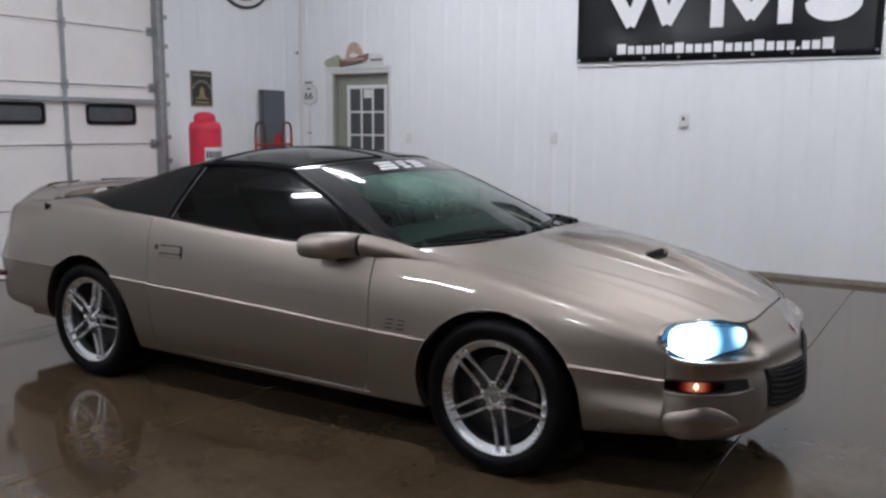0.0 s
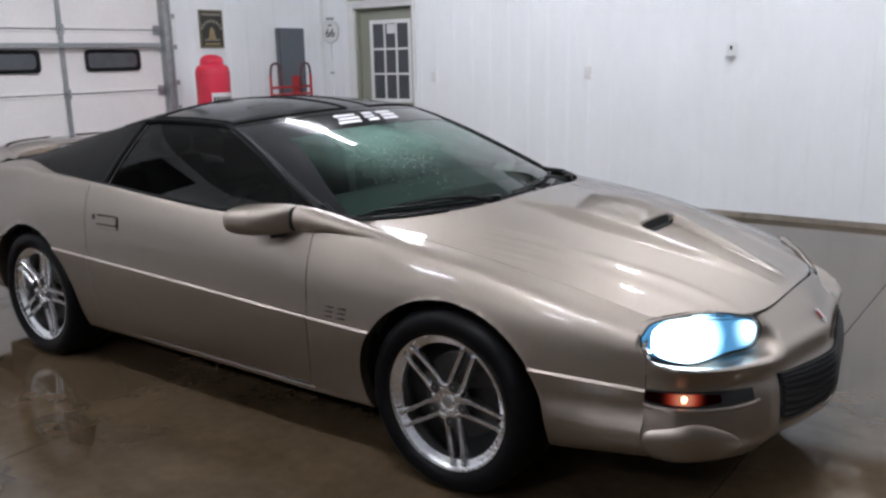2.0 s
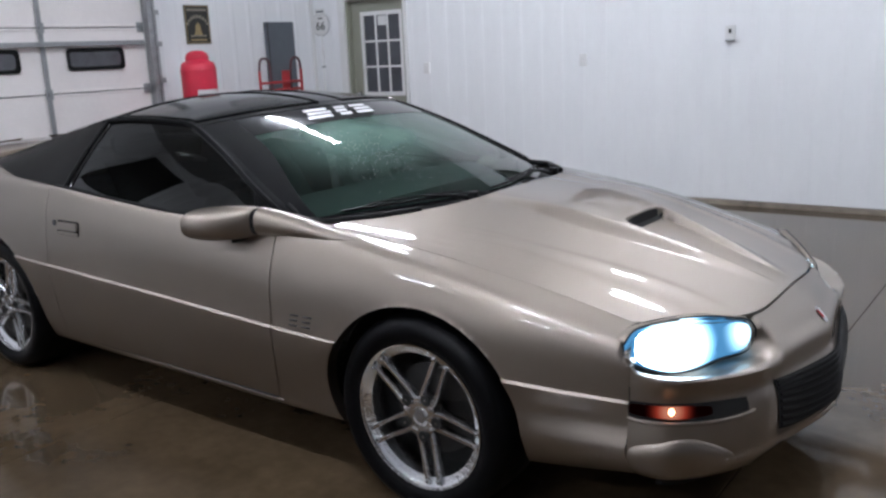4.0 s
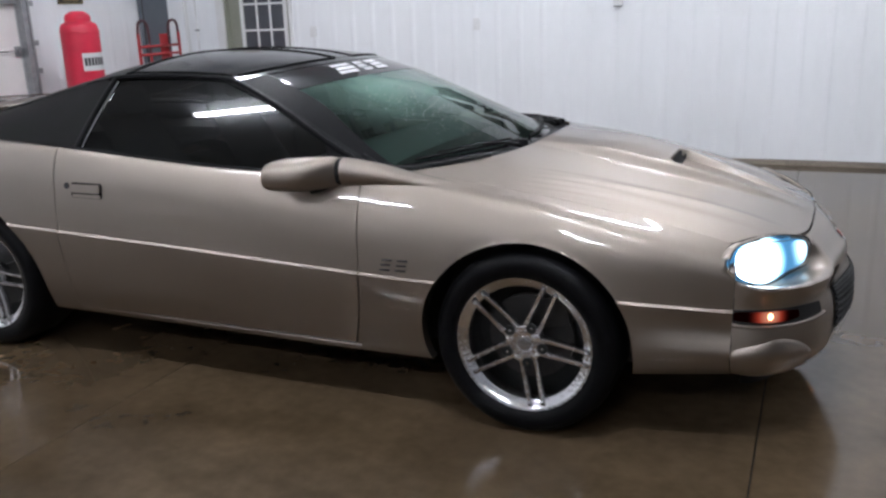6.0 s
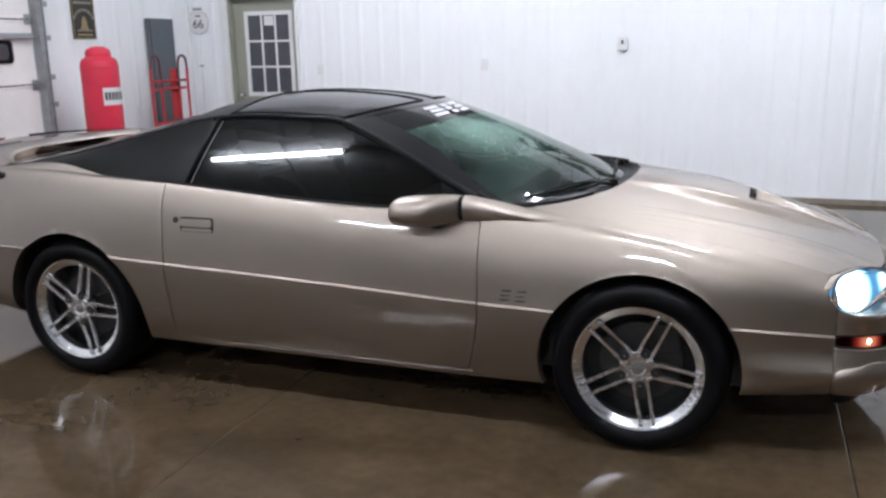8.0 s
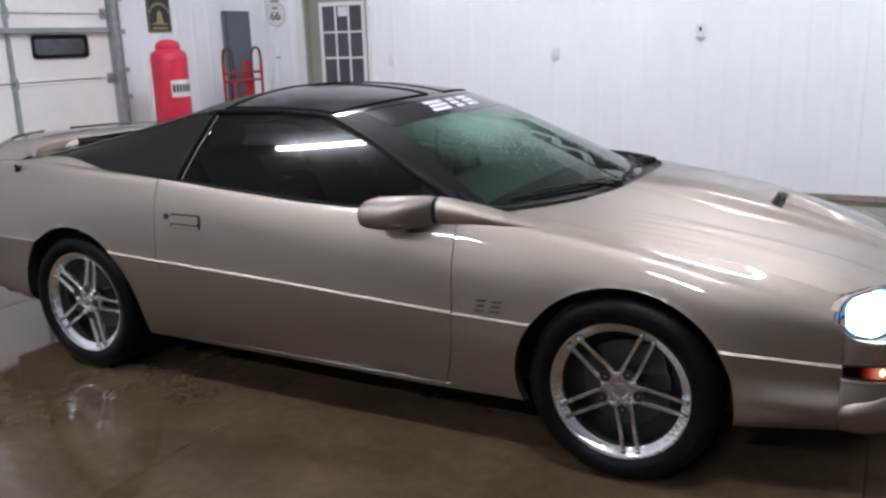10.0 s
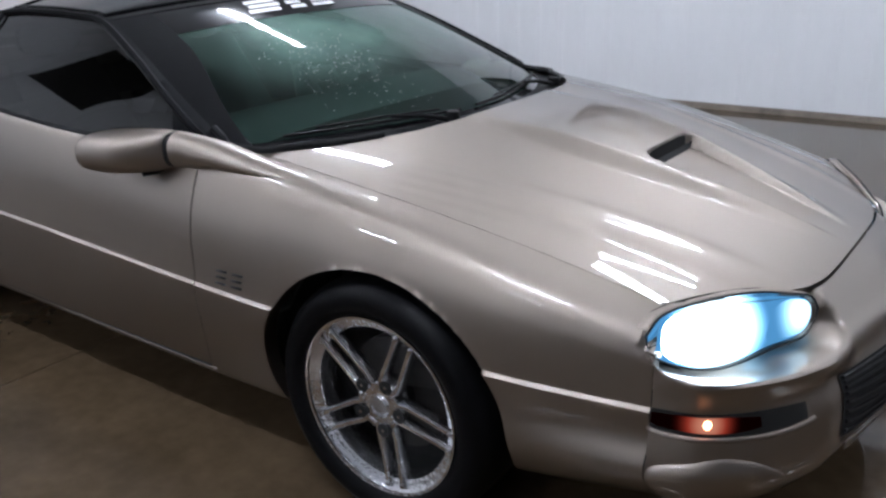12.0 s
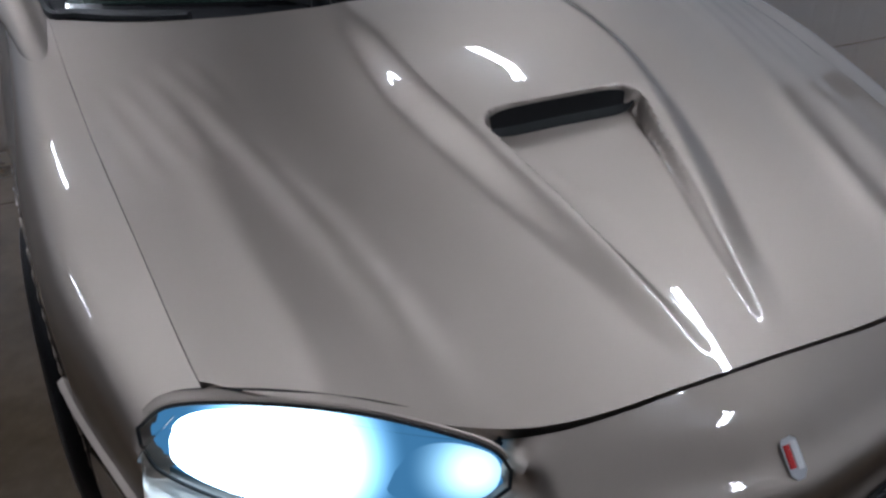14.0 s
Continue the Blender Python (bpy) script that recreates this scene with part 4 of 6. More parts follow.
def section(x):
    """Half-section of the body side at x, from the sill up to the hood, belt or deck edge, as (y, z) with y outward."""
    zb, yl, zk = Z_BOTTOM(x), Y_LOW(x), Z_CREASE(x)
    tuck = 0.012 * blend(1, 0, (x - 0.30) / 0.30)
    low = spline([(Y_BOTTOM(x), zb, 0), (yl - tuck - 0.022, zb + 0.034, 0), (yl - tuck + 0.010, 0.345, 0), (Y_CREASE(x) - 0.007, zk - 0.07, 0), (Y_CREASE(x), zk, 0)], 7)[::2]
    yc, zc = Y_CREASE(x) - 0.009, Z_CREASE(x) + 0.007
    if x > -1.2:
        t = (x + 0.85) / 0.25
        ye, ze = blend(Y_CROWN(x) - 0.03, Y_EDGE(x), t), blend(Z_CROWN(x) + 0.006, Z_EDGE(x), t)
    else:
        t = (-1.95 - x) / 0.3
        ye, ze = blend(Y_CROWN(x) - 0.03, Y_DECK(x), t), blend(Z_CROWN(x) + 0.006, Z_DECK(x), t)
    yq, zq = (Y_MID(x) + Y_CROWN(x)) / 2 + 0.010, (Z_MID(x) + Z_CROWN(x)) / 2 + 0.006
    up = spline([(yc, zc, 0), (Y_MID(x), Z_MID(x), 0), (yq, zq, 0), (Y_CROWN(x), Z_CROWN(x), 0), (ye, ze, 0)], 6)
    return [(p.x, p.y) for p in low] + [(p.x, p.y) for p in up]


def side_y(x, z):
    """Half-width of the body side at (x, z)."""
    s = [p for p in section(x)]
    zs, ys = [p[1] for p in s[:28]], [p[0] for p in s[:28]]
    return float(np.interp(z, zs, ys))


def seam_shift(x, z):
    if x < -3.3:
        return 0.07 * blend(0, 1, (z - 0.60) / 0.16) * blend(0, 1, (-3.3 - x) / 0.45)
    near = max(0.0, 1 - abs(x + 0.60) / 0.35)
    return -0.055 * near * near * (3 - 2 * near) * max(0.0, (0.535 - z) / 0.285) ** 2


# headlight outline, upper and lower edge from the outer tip to the rounded inner end
LAMP_TOP = spline([Vector(p) for p in ((0.634, 0.756, 0.638), (0.652, 0.712, 0.672), (0.700, 0.612, 0.676), (0.765, 0.500, 0.668), (0.820, 0.414, 0.648), (0.851, 0.372, 0.633), (0.865, 0.355, 0.605))], 10)
LAMP_LOW = spline([Vector(p) for p in ((0.636, 0.757, 0.612), (0.664, 0.738, 0.580), (0.720, 0.660, 0.543), (0.764, 0.582, 0.533), (0.816, 0.478, 0.544), (0.852, 0.400, 0.546), (0.866, 0.357, 0.577))], 10)


def lamp_pocket(x, z):
    """How far the fender skin gives way for the headlight."""
    low = float(np.interp(x, [p.x for p in LAMP_LOW], [p.z for p in LAMP_LOW]))
    top = float(np.interp(x, [p.x for p in LAMP_TOP], [p.z for p in LAMP_TOP]))
    return 0.055 * blend(1, 0, (z - top + 0.004) / 0.010) * blend(0, 1, (x - 0.627) / 0.012) * blend(0, 1, (z - low + 0.004) / 0.012)


def flank(x0, x1, n, arch=None):
    """One painted side panel from x0 to x1, its edges folded in and its wheel arch cut."""
    xs = np.linspace(x0, x1, n)
    rows = []
    for i, x in enumerate(xs):
        rows.append([(x + seam_shift(x, z), -y + lamp_pocket(x, z), z) for y, z in section(x)])
    fold = lambda row: [(px, py + 0.03 * (1 if pz < 0.9 else 0.3), pz - (0.03 if pz > 0.8 else 0.0)) for px, py, pz in row]
    rows = [fold(rows[0])] + rows + [fold(rows[-1])]
    bm = grid_bm(rows, flip=True)
    if arch:
        cx, cz, r = arch
        inside = {v for v in bm.verts if math.hypot(v.co.x - cx, v.co.z - cz) < r}
        bmesh.ops.delete(bm, geom=[f for f in bm.faces if all(v in inside for v in f.verts)], context="FACES")
        for v in bm.verts:
            d = math.hypot(v.co.x - cx, v.co.z - cz)
            if d < r:
                v.co.x, v.co.z = cx + (v.co.x - cx) * r / d, cz + (v.co.z - cz) * r / d
        rim = [e for e in bm.edges if e.is_boundary and all(abs(math.hypot(v.co.x - cx, v.co.z - cz) - r) < 1e-4 for v in e.verts)]
        ext = bmesh.ops.extrude_edge_only(bm, edges=rim)
        for v in [g for g in ext["geom"] if isinstance(g, bmesh.types.BMVert)]:
            v.co.y += 0.045
    bmesh.ops.recalc_face_normals(bm, faces=bm.faces)
    return outward(bm, ((x0 + x1) / 2, 0, 0.5))


def mirrored(bm):
    other = bm.copy()
    for v in other.verts:
        v.co.y = -v.co.y
    bmesh.ops.reverse_faces(other, faces=other.faces)
    return other


def both(name, bm, mat, parent, label="", smooth=True):
    other = mirrored(bm)
    return part(name, bm, mat, parent, label, smooth), part(name, other, mat, parent, label, smooth)


fender, fender_l = both("fender", flank(0.657, -0.598, 150, ARCH_F), PAINT, car)
door_r, door_l = both("car_door", flank(-0.6025, -2.0185, 70), PAINT, car)
quarter, quarter_l = both("quarter_panel", flank(-2.0225, -3.79, 120, ARCH_R), PAINT, car)
tail_rows = [[(-3.79 + seam_shift(-3.79, z) - 0.03 * (1 - k * k), -y * k, z) for y, z in section(-3.79)] for k in np.linspace(1, -1, 21)]
tail = part("rear_bumper", outward(grid_bm(tail_rows), (-3.0, 0, 0.6)), PAINT, car)
for s in (-1, 1):
    part("side_marker", moved(boxes(((-0.05, -0.004, -0.018), (0.05, 0.004, 0.018)), bevel=0.003), pose(-3.45, s * (side_y(-3.45, 0.50) + 0.001), 0.50, 0, 0, -s * 24)), AMBER_LENS, car, "dark red side marker")
    part("tail_lamp", moved(boxes(((-0.012, -0.17, -0.05), (0.004, 0.17, 0.05)), bevel=0.004), pose(-3.765, 0.36 * s, 0.73)), AMBER_LENS, car, "red tail lamp")

# hood, with a power dome that opens into a scoop and two flank ridges
Z_MIDLINE = fair((0.95, 0.885, 0.787, 0.6, 0.37, 0.1, -0.2, -0.4), (0.62, 0.652, 0.692, 0.754, 0.814, 0.880, 0.933, 0.955), 0.06)
HOOD_FRONT = fair((-0.2, 0.0, 0.2, 0.3, 0.40, 0.5, 0.6, 0.678), (0.866, 0.872, 0.866, 0.857, 0.830, 0.770, 0.700, 0.628), 0.04)
HOOD_REAR = fair((-0.2, 0.0, 0.2, 0.41, 0.56, 0.67, 0.74), (-0.14, -0.130, -0.14, -0.188, -0.268, -0.360, -0.445), 0.04)
DOME = fair((-0.4, -0.12, 0.22, 0.44, 0.6, 0.84, 0.9), (0.25, 0.232, 0.232, 0.19, 0.145, 0.07, 0.055), 0.05)
TROUGH = fair((0.28, 0.352, 0.57, 0.72, 0.83, 0.9), (0.160, 0.153, 0.100, 0.065, 0.045, 0.04), 0.03)
FOLD_A = fair((-0.3, -0.05, 0.43, 0.73, 0.9), (0.61, 0.60, 0.565, 0.52, 0.49), 0.06)
FOLD_B = fair((-0.2, 0.25, 0.5, 0.83, 0.95), (0.58, 0.505, 0.44, 0.38, 0.36), 0.06)
SCOOP_X = 0.352


def hood_z(x, y):
    """Hood surface: crowned sheet, soft folds, dome behind the scoop mouth and ridges before it."""
    a = abs(y)
    e = Y_EDGE(x)
    s = min(1.15, a / e)
    z = Z_EDGE(x) + (Z_MIDLINE(x) - Z_EDGE(x)) * (1 - (s * s + 0.002) ** (1.05 - 0.27 * blend(0, 1, (x - 0.35) / 0.35) * blend(1, 0, (s - 0.35) / 0.5)))
    wavy = blend(0, 1, (a - 0.46) / 0.08) * blend(1, 0, (s - 0.92) / 0.07) * blend(0, 1, (x + 0.12) / 0.14) * blend(1, 0, (x - 0.18) / 0.12)
    z += 0.00042 * wavy * math.sin(2 * math.pi * (a + 0.22 * x) / 0.043)
    keep = 1.0 if x < SCOOP_X else max(0.0, (0.84 - x) / (0.84 - SCOOP_X)) ** 0.85
    rise = 0.034 * blend(0, 1, (x + 0.25) / 0.5) * keep
    half = TROUGH(x) - 0.030 * max(0.0, 1 - (x - SCOOP_X) / 0.035) ** 2
    inside = blend(0, 1, (x - SCOOP_X + 0.004) / 0.009) * blend(1, 0, (a - half + 0.006) / (0.012 + 0.014 * (1 - keep)))
    z += rise * blend(1, 0, (a - DOME(x) + 0.032) / 0.066) * (1 - inside) - 0.006 * keep * inside
    grow = blend(0, 1, (x + 0.15) / 0.45) * blend(1, 0, (x - 0.62) / 0.28)
    z += grow * (0.0040 * math.exp(-((a - FOLD_A(x)) / 0.038) ** 2) + 0.0055 * math.exp(-((a - FOLD_B(x)) / 0.030) ** 2))
    return z


def hood_sheet(u0, u1, nu, drop=True):
    rows = []
    half = np.concatenate([np.linspace(-1, -0.36, 110), np.linspace(-0.355, 0.355, 121), np.linspace(0.36, 1, 110)])
    for u in np.linspace(u0, u1, nu):
        row = []
        for s in half:
            a, b = HOOD_REAR(abs(s) * 0.74), HOOD_FRONT(abs(s) * 0.678)
            x = a + (b - a) * u
            y = s * (Y_EDGE(x) - 0.0014)
            row.append((x, y, hood_z(x, y)))
        rows.append(row)
    return rows


us = sorted(set(np.round(np.concatenate([np.linspace(0, 1, 120), np.linspace(0.48, 0.58, 40)]), 4)))
rows = []
for u in us:
    rows += hood_sheet(u, u, 1)
sink = lambda row: [(x, y, z - 0.03) for x, y, z in row]
rows = [sink(rows[0])] + rows + [sink(rows[-1])]
rows = [[(r[0][0], r[0][1], r[0][2] - 0.03)] + r + [(r[-1][0], r[-1][1], r[-1][2] - 0.03)] for r in rows]
hood = part("hood", outward(grid_bm(rows), (0.2, 0, 0.2)), PAINT, car)
# Black sheet over the step paints the shade inside the scoop.
mouth = []
for k in np.linspace(-1, 1, 41):
    y = 0.140 * k
    low = hood_z(0.377, y if abs(k) < 0.9 else 0.136) + 0.0005
    high = hood_z(0.347, y) - 0.004
    round_end = (1 - abs(k) ** 7) ** 0.5
    zm, h = low + 0.5 * (high - low), 0.5 * (high - low) * round_end
    xx = SCOOP_X + 0.0075
    mouth.append([(xx + 0.016, y, zm - h), (xx, y, zm - 0.5 * h), (xx - 0.002, y, zm + h)])
part("scoop_mouth", grid_bm(mouth), GAP, hood, "black sheet for the shaded scoop opening")

def lamp_line(line, y):
    """Point of a lamp edge at half-width y, as (x, z)."""
    q = line[::-1]
    ys = [p.y for p in q]
    return float(np.interp(y, ys, [p.x for p in q])), float(np.interp(y, ys, [p.z for p in q]))


# front bumper cover: plan curves from the fender to the nose, stacked in height; pockets behind the lamps, a ledge below them
NOSE = ((0.925, 0.612, 0.735, 0.600), (0.962, 0.566, 0.768, 0.578), (0.994, 0.530, 0.790, 0.567), (0.998, 0.474, 0.774, 0.510), (1.018, 0.428, 0.772, 0.452), (1.024, 0.330, 0.784, 0.378), (1.012, 0.272, 0.782, 0.318), (0.975, 0.228, 0.755, 0.262))


def nose_rows(nt=181, nk=5):
    out = []
    for th in np.linspace(-90, 90, nt):
        c, s = abs(math.cos(radians(th))), abs(math.sin(radians(th)))
        sg = 1 if th > 0 else -1
        yt = 0.676 * s
        xt = HOOD_FRONT(yt) + 0.004
        col = [(xt, sg * yt, hood_z(xt, yt) - 0.002)]
        for k, (xn, zn, ys, zs) in enumerate(NOSE):
            x, y, z = 0.66 + (xn - 0.66) * c, ys * s, zn + (zs - zn) * s * s
            x -= 0.019 * math.sin(math.pi * min(1.0, (math.hypot(y, 0.03) - 0.03) / 0.45))
            if k == 0:
                w = blend(0, 1, (y - 0.343) / 0.045)
                (xa, za), (xb, zb) = lamp_line(LAMP_TOP, y), lamp_line(LAMP_LOW, y)
                x, z = x + ((xa + xb) / 2 - 0.07 - x) * w, z + ((za + zb) / 2 - z) * w
            if k == 1:
                w = blend(0, 1, (y - 0.323) / 0.05)
                xb, zb = lamp_line(LAMP_LOW, y)
                x, z = x + (xb - 0.022 - x) * w, z + (zb - 0.010 - z) * w
            u = blend(0, 1, (s - 0.965) / 0.035)
            x, y = x + (0.659 - x) * u, y + (side_y(0.657, z) - y) * u
            col.append((x, sg * y, z))
        out.append(spline(col, nk))
    return out


NOSE_GRID = nose_rows()


def nose_at(th, r, out=0.0):
    """A point of the bumper cover: th degrees round from the centre (negative: right side), r rows down, out metres proud."""
    def at(i, j):
        i, j = min(max(i, 0), 179.999), min(max(j, 0), 39.999)
        i0, j0 = int(i), int(j)
        f, g = i - i0, j - j0
        q = NOSE_GRID
        return (q[i0][j0] * (1 - f) + q[i0 + 1][j0] * f) * (1 - g) + (q[i0][j0 + 1] * (1 - f) + q[i0 + 1][j0 + 1] * f) * g
    i, j = th + 90.0, r * 5
    p = at(i, j)
    n = (at(i + 1, j) - at(i - 1, j)).cross(at(i, j + 0.5) - at(i, j - 0.5)).normalized()
    if n.x < -0.2 or n.dot(Vector((p.x - 0.5, p.y, p.z - 0.45))) < 0:
        n = -n
    return p + n * out


bumper = part("front_bumper", outward(grid_bm(NOSE_GRID), (0.3, 0, 0.4)), PAINT, car)


TRAY = [Vector(c[-1]) for c in NOSE_GRID]
tray_rows = [[(p.x - 0.004 - (p.x - 0.45) * k, p.y * (1 - 0.04 * min(k * 8, 1)), p.z + 0.006) for k in (0.0, 0.04, 0.5, 1.0)] for p in TRAY]
part("undertray", grid_bm(tray_rows), PLASTIC, car, "black plastic undertray")
dam_rows = [[(0.62 + (p.x - 0.62) * 0.74, p.y * 0.86, z) for z in (p.z + 0.01, 0.215, 0.185)] for p in TRAY[12:-12]]
part("air_dam", grid_bm(dam_rows), PLASTIC, car, "black rubber air dam under the nose")


def nose_patch(t0, t1, r0, r1, out, nt=14, nr=6, taper=0.0, sag=0.0):
    rows = []
    for i in range(nt + 1):
        t = t0 + (t1 - t0) * i / nt
        sh = taper * (abs(2 * i / nt - 1) ** 3)
        lift = sag * (t / 32.5) ** 2
        rows.append([nose_at(t, r0 - lift + sh + (r1 - r0 - 2 * sh) * k / nr, out) for k in range(nr + 1)])
    return outward(grid_bm(rows), (0.3, 0, 0.4))


# grille
part("grille_recess", nose_patch(-32.5, 32.5, 4.46, 6.6, 0.003, 26, 8, 0.06, 0.5), GAP, bumper, "black grille opening")
for k in range(8):
    r = 4.68 + 0.24 * k
    pts = [nose_at(t, r - 0.5 * (t / 32.5) ** 2, 0.006) for t in np.linspace(-31.5, 31.5, 27)]
    part("slat", tube(pts, 0.0045, 6), PLASTIC, bumper, "black grille slat")
part("chin_lip", nose_patch(-31, 31, 6.68, 7.1, 0.012, 24, 3, 0.0, 0.5), PAINT, bumper)
TAG = Matrix.Translation(nose_at(0, 2.05, 0.005)) @ pose(0, 0, 0, -42, 0, 90)
TAG = TAG @ Matrix.Scale(0.8, 4)
emblem = part("emblem", moved(plate([(-0.012, 0.034), (0.006, 0.036), (0.016, 0.030), (0.017, -0.022), (0.008, -0.034), (-0.006, -0.034), (-0.016, -0.024), (-0.017, 0.026)], 0.004), TAG), CHROME, bumper, "small upright enamel emblem", smooth=False)
part("emblem_inlay", moved(boxes(((-0.012, -0.0025, -0.014), (-0.002, -0.0005, 0.024))), TAG), material("red_enamel", (0.5, 0.03, 0.03), rough=0.25), emblem, "red inlay", smooth=False)
part("emblem_inlay", moved(boxes(((0.001, -0.0025, -0.018), (0.012, -0.0005, 0.027))), TAG), SIGN_WHITE, emblem, "white inlay", smooth=False)
bulb_at = nose_at(72.5, 4.7, 0.006)
PARK_LIT = lit_reflector("red_lit_lens", tuple(bulb_at), 0.004, 0.075, ((1.0, 0.40, 0.25), (0.80, 0.09, 0.05), (0.12, 0.010, 0.010)), (0.55, 0.02))
for s in (-1, 1):
    slot = part("marker_slot", nose_patch(s * 86, s * 45, 4.28, 5.15, 0.002, 14, 5, 0.1), GAP, bumper, "dark slot of the parking lamp")
    lampm = part("parking_lamp", nose_patch(s * 84, s * 58, 4.40, 5.02, 0.004, 10, 4, 0.12), PARK_LIT, bumper, "amber parking lamp, lit")
    bulb = bmesh.new()
    bmesh.ops.create_icosphere(bulb, subdivisions=2, radius=0.0095, matrix=Matrix.Translation(nose_at(s * 72.5, 4.7, 0.001)) @ Matrix.Diagonal((1, 1, 1.25, 1)))
    part("bulb", bulb, AMBER_GLOW, lampm, "glowing amber bulb")
    part("slot_lip", tube([nose_at(s * t, 5.22 - 0.12 * abs(2 * (t - 43) / 44 - 1) ** 6, 0.002) for t in np.linspace(43, 87, 23)], 0.006, 8), PAINT, bumper, "rolled lip under the parking lamp")
    rows = []
    for i in range(17):
        t = s * (85 - 37 * i / 16)
        lip = math.sin(math.pi * min(1.0, (i + 0.5) / 16.5)) ** 0.6
        rows.append([nose_at(t, 6.9 - 1.2 * lip, -0.002), nose_at(t, 6.95 - 1.12 * lip, 0.007 * lip), nose_at(t, 6.98 - 0.42 * lip, 0.015 * lip), nose_at(t, 7.3, 0.004 * lip), nose_at(t, 7.6, 0.008 * lip), nose_at(t, 7.75, 0.006 * lip), nose_at(t, 7.85, -0.002)])
    part("brake_duct", outward(grid_bm(rows), (0.3, 0.4 * s, 0.3)), PAINT, bumper, "scooped lower duct")
    part("bumper_seam", tube([(0.659, s * (y + 0.001), z) for y, z in section(0.659)[8:20]], 0.0014, 6), GAP, bumper)


# headlights
def headlight(s):
    T, L = LAMP_TOP, LAMP_LOW
    n = len(T)
    def sheet(out, inset, nb=9, a0=0.0, a1=1.0, b0=0.0, b1=1.0, oval=False, puff=0.016):
        rows = []
        for i in range(n):
            a = a0 + (a1 - a0) * i / (n - 1)
            row = []
            squeeze = max(0.0, 1 - abs(2 * i / (n - 1) - 1) ** 3.2) ** (1 / 3.2) if oval else 1.0
            for k in range(nb + 1):
                b = (b0 + b1) / 2 + (b1 - b0) * (k / nb - 0.5) * squeeze
                q = min(a * (n - 1), n - 1.001)
                lo, hi = L[int(q)].lerp(L[int(q) + 1], q - int(q)), T[int(q)].lerp(T[int(q) + 1], q - int(q))
                p = lo.lerp(hi, b)
                mid = L[n // 2].lerp(T[n // 2], 0.5)
                p = mid.lerp(p, 1 - inset)
                bulge = math.sin(math.pi * min(1, max(0, a * 0.96 + 0.02))) ** 0.6
                nrm = Vector((0.85, 0.5 * (1 - a) + 0.2, 0.0)).normalized()
                p = p + nrm * (out + puff * 4 * b * (1 - b) * bulge)
                row.append((p.x, s * p.y, p.z))
            rows.append(row)
        return grid_bm(rows, flip=s < 0)
    head = part("headlight", sheet(-0.014, 0.0, 9, 0.0, 1.0, 0.0, 0.93, puff=0.008), HEAD_TRIM, car, "lit headlight with a bluish white beam")
    part("housing", sheet(-0.024, -0.052, puff=0.0), GAP, head, "black lamp housing")
    edge = [(p.x, s * p.y, p.z) for p in T] + [(p.x, s * p.y, p.z) for p in L[::-1]]
    edge = [tuple(Vector(p) + Vector((0.003, 0.002 * s, 0.004))) for p in edge]
    part("gasket", tube(edge + [edge[0]], 0.0026, 8), GAP, head, "black rubber gasket")
    brow = [(p.x - 0.004, s * (p.y - 0.002), p.z + 0.003) for p in T[3:-3]]
    part("brow", tube(brow, [0.001] + [0.0045] * (len(brow) - 2) + [0.001], 8), PAINT, head, "painted edge over the lamp")
    fill = []
    for y in np.linspace(0.40, 0.748, 38):
        xt, zt = lamp_line(T, y)
        xh = HOOD_FRONT(y) - 0.012
        edge_h, edge_t = Vector((xh, s * y, hood_z(xh, y) - 0.006)), Vector((xt + 0.002, s * y, zt + 0.001))
        edge_h = edge_h.lerp(Vector((xt - 0.026, s * y, zt + 0.003)), blend(0, 1, (y - 0.655) / 0.015))
        fill.append([edge_h.lerp(edge_t, k / 4) + Vector((0, 0, 0.004 * math.sin(math.pi * k / 4))) for k in range(5)])
    part("surround", outward(grid_bm(fill), (0.5, 0.5 * s, 0.4)), PAINT, head, "painted strip between hood and lamp")
    part("low_beam", sheet(-0.008, 0.0, 9, 0.165, 0.50, 0.06, 0.91, True, 0.010), BEAM, head, "glaring white low beam")
    part("high_beam", sheet(-0.008, 0.0, 9, 0.60, 0.93, 0.10, 0.90, True, 0.010), HIGH_TRIM, head, "dimmer inner lamp")
    lens = part("lens", sheet(0.004, 0.0, puff=0.014), LENS, head, "clear headlight lens")
    lens.visible_shadow = False
    return head


headlight(-1)
headlight(1)

# greenhouse: centre line and pillar/rail line, windshield base to deck
W_ROWS = 60
CENTRE = spline([(-0.200, 0, 0.897), (-0.56, 0, 1.045), (-0.84, 0, 1.150), (-1.10, 0, 1.232), (-1.32, 0, 1.268), (-1.60, 0, 1.282), (-1.88, 0, 1.268), (-2.15, 0, 1.215), (-2.45, 0, 1.135), (-2.80, 0, 1.045), (-3.10, 0, 0.985)], 6)
RAIL = spline([(-0.560, -0.780, 0.882), (-0.80, -0.738, 0.995), (-1.02, -0.690, 1.100), (-1.265, -0.632, 1.192), (-1.42, -0.622, 1.207), (-1.62, -0.618, 1.212), (-1.86, -0.625, 1.205), (-2.10, -0.645, 1.160), (-2.42, -0.690, 1.080), (-2.76, -0.735, 1.005), (-3.06, -0.765, 0.962)], 6)


def shell(w, s, out=0.0):
    """Point of the greenhouse skin: w rows back from the windshield base, s across (-1 right rail, 1 left rail)."""
    w = min(max(w, 0), W_ROWS - 0.001)
    i, f = int(w), w - int(w)
    c, r = CENTRE[i].lerp(CENTRE[i + 1], f), RAIL[i].lerp(RAIL[i + 1], f)
    a = abs(s)
    x = c.x + (r.x - c.x) * a ** 2.0
    z = c.z + (r.z - c.z) * a ** 2.3
    return Vector((x, (r.y if s < 0 else -r.y) * a, z + out))


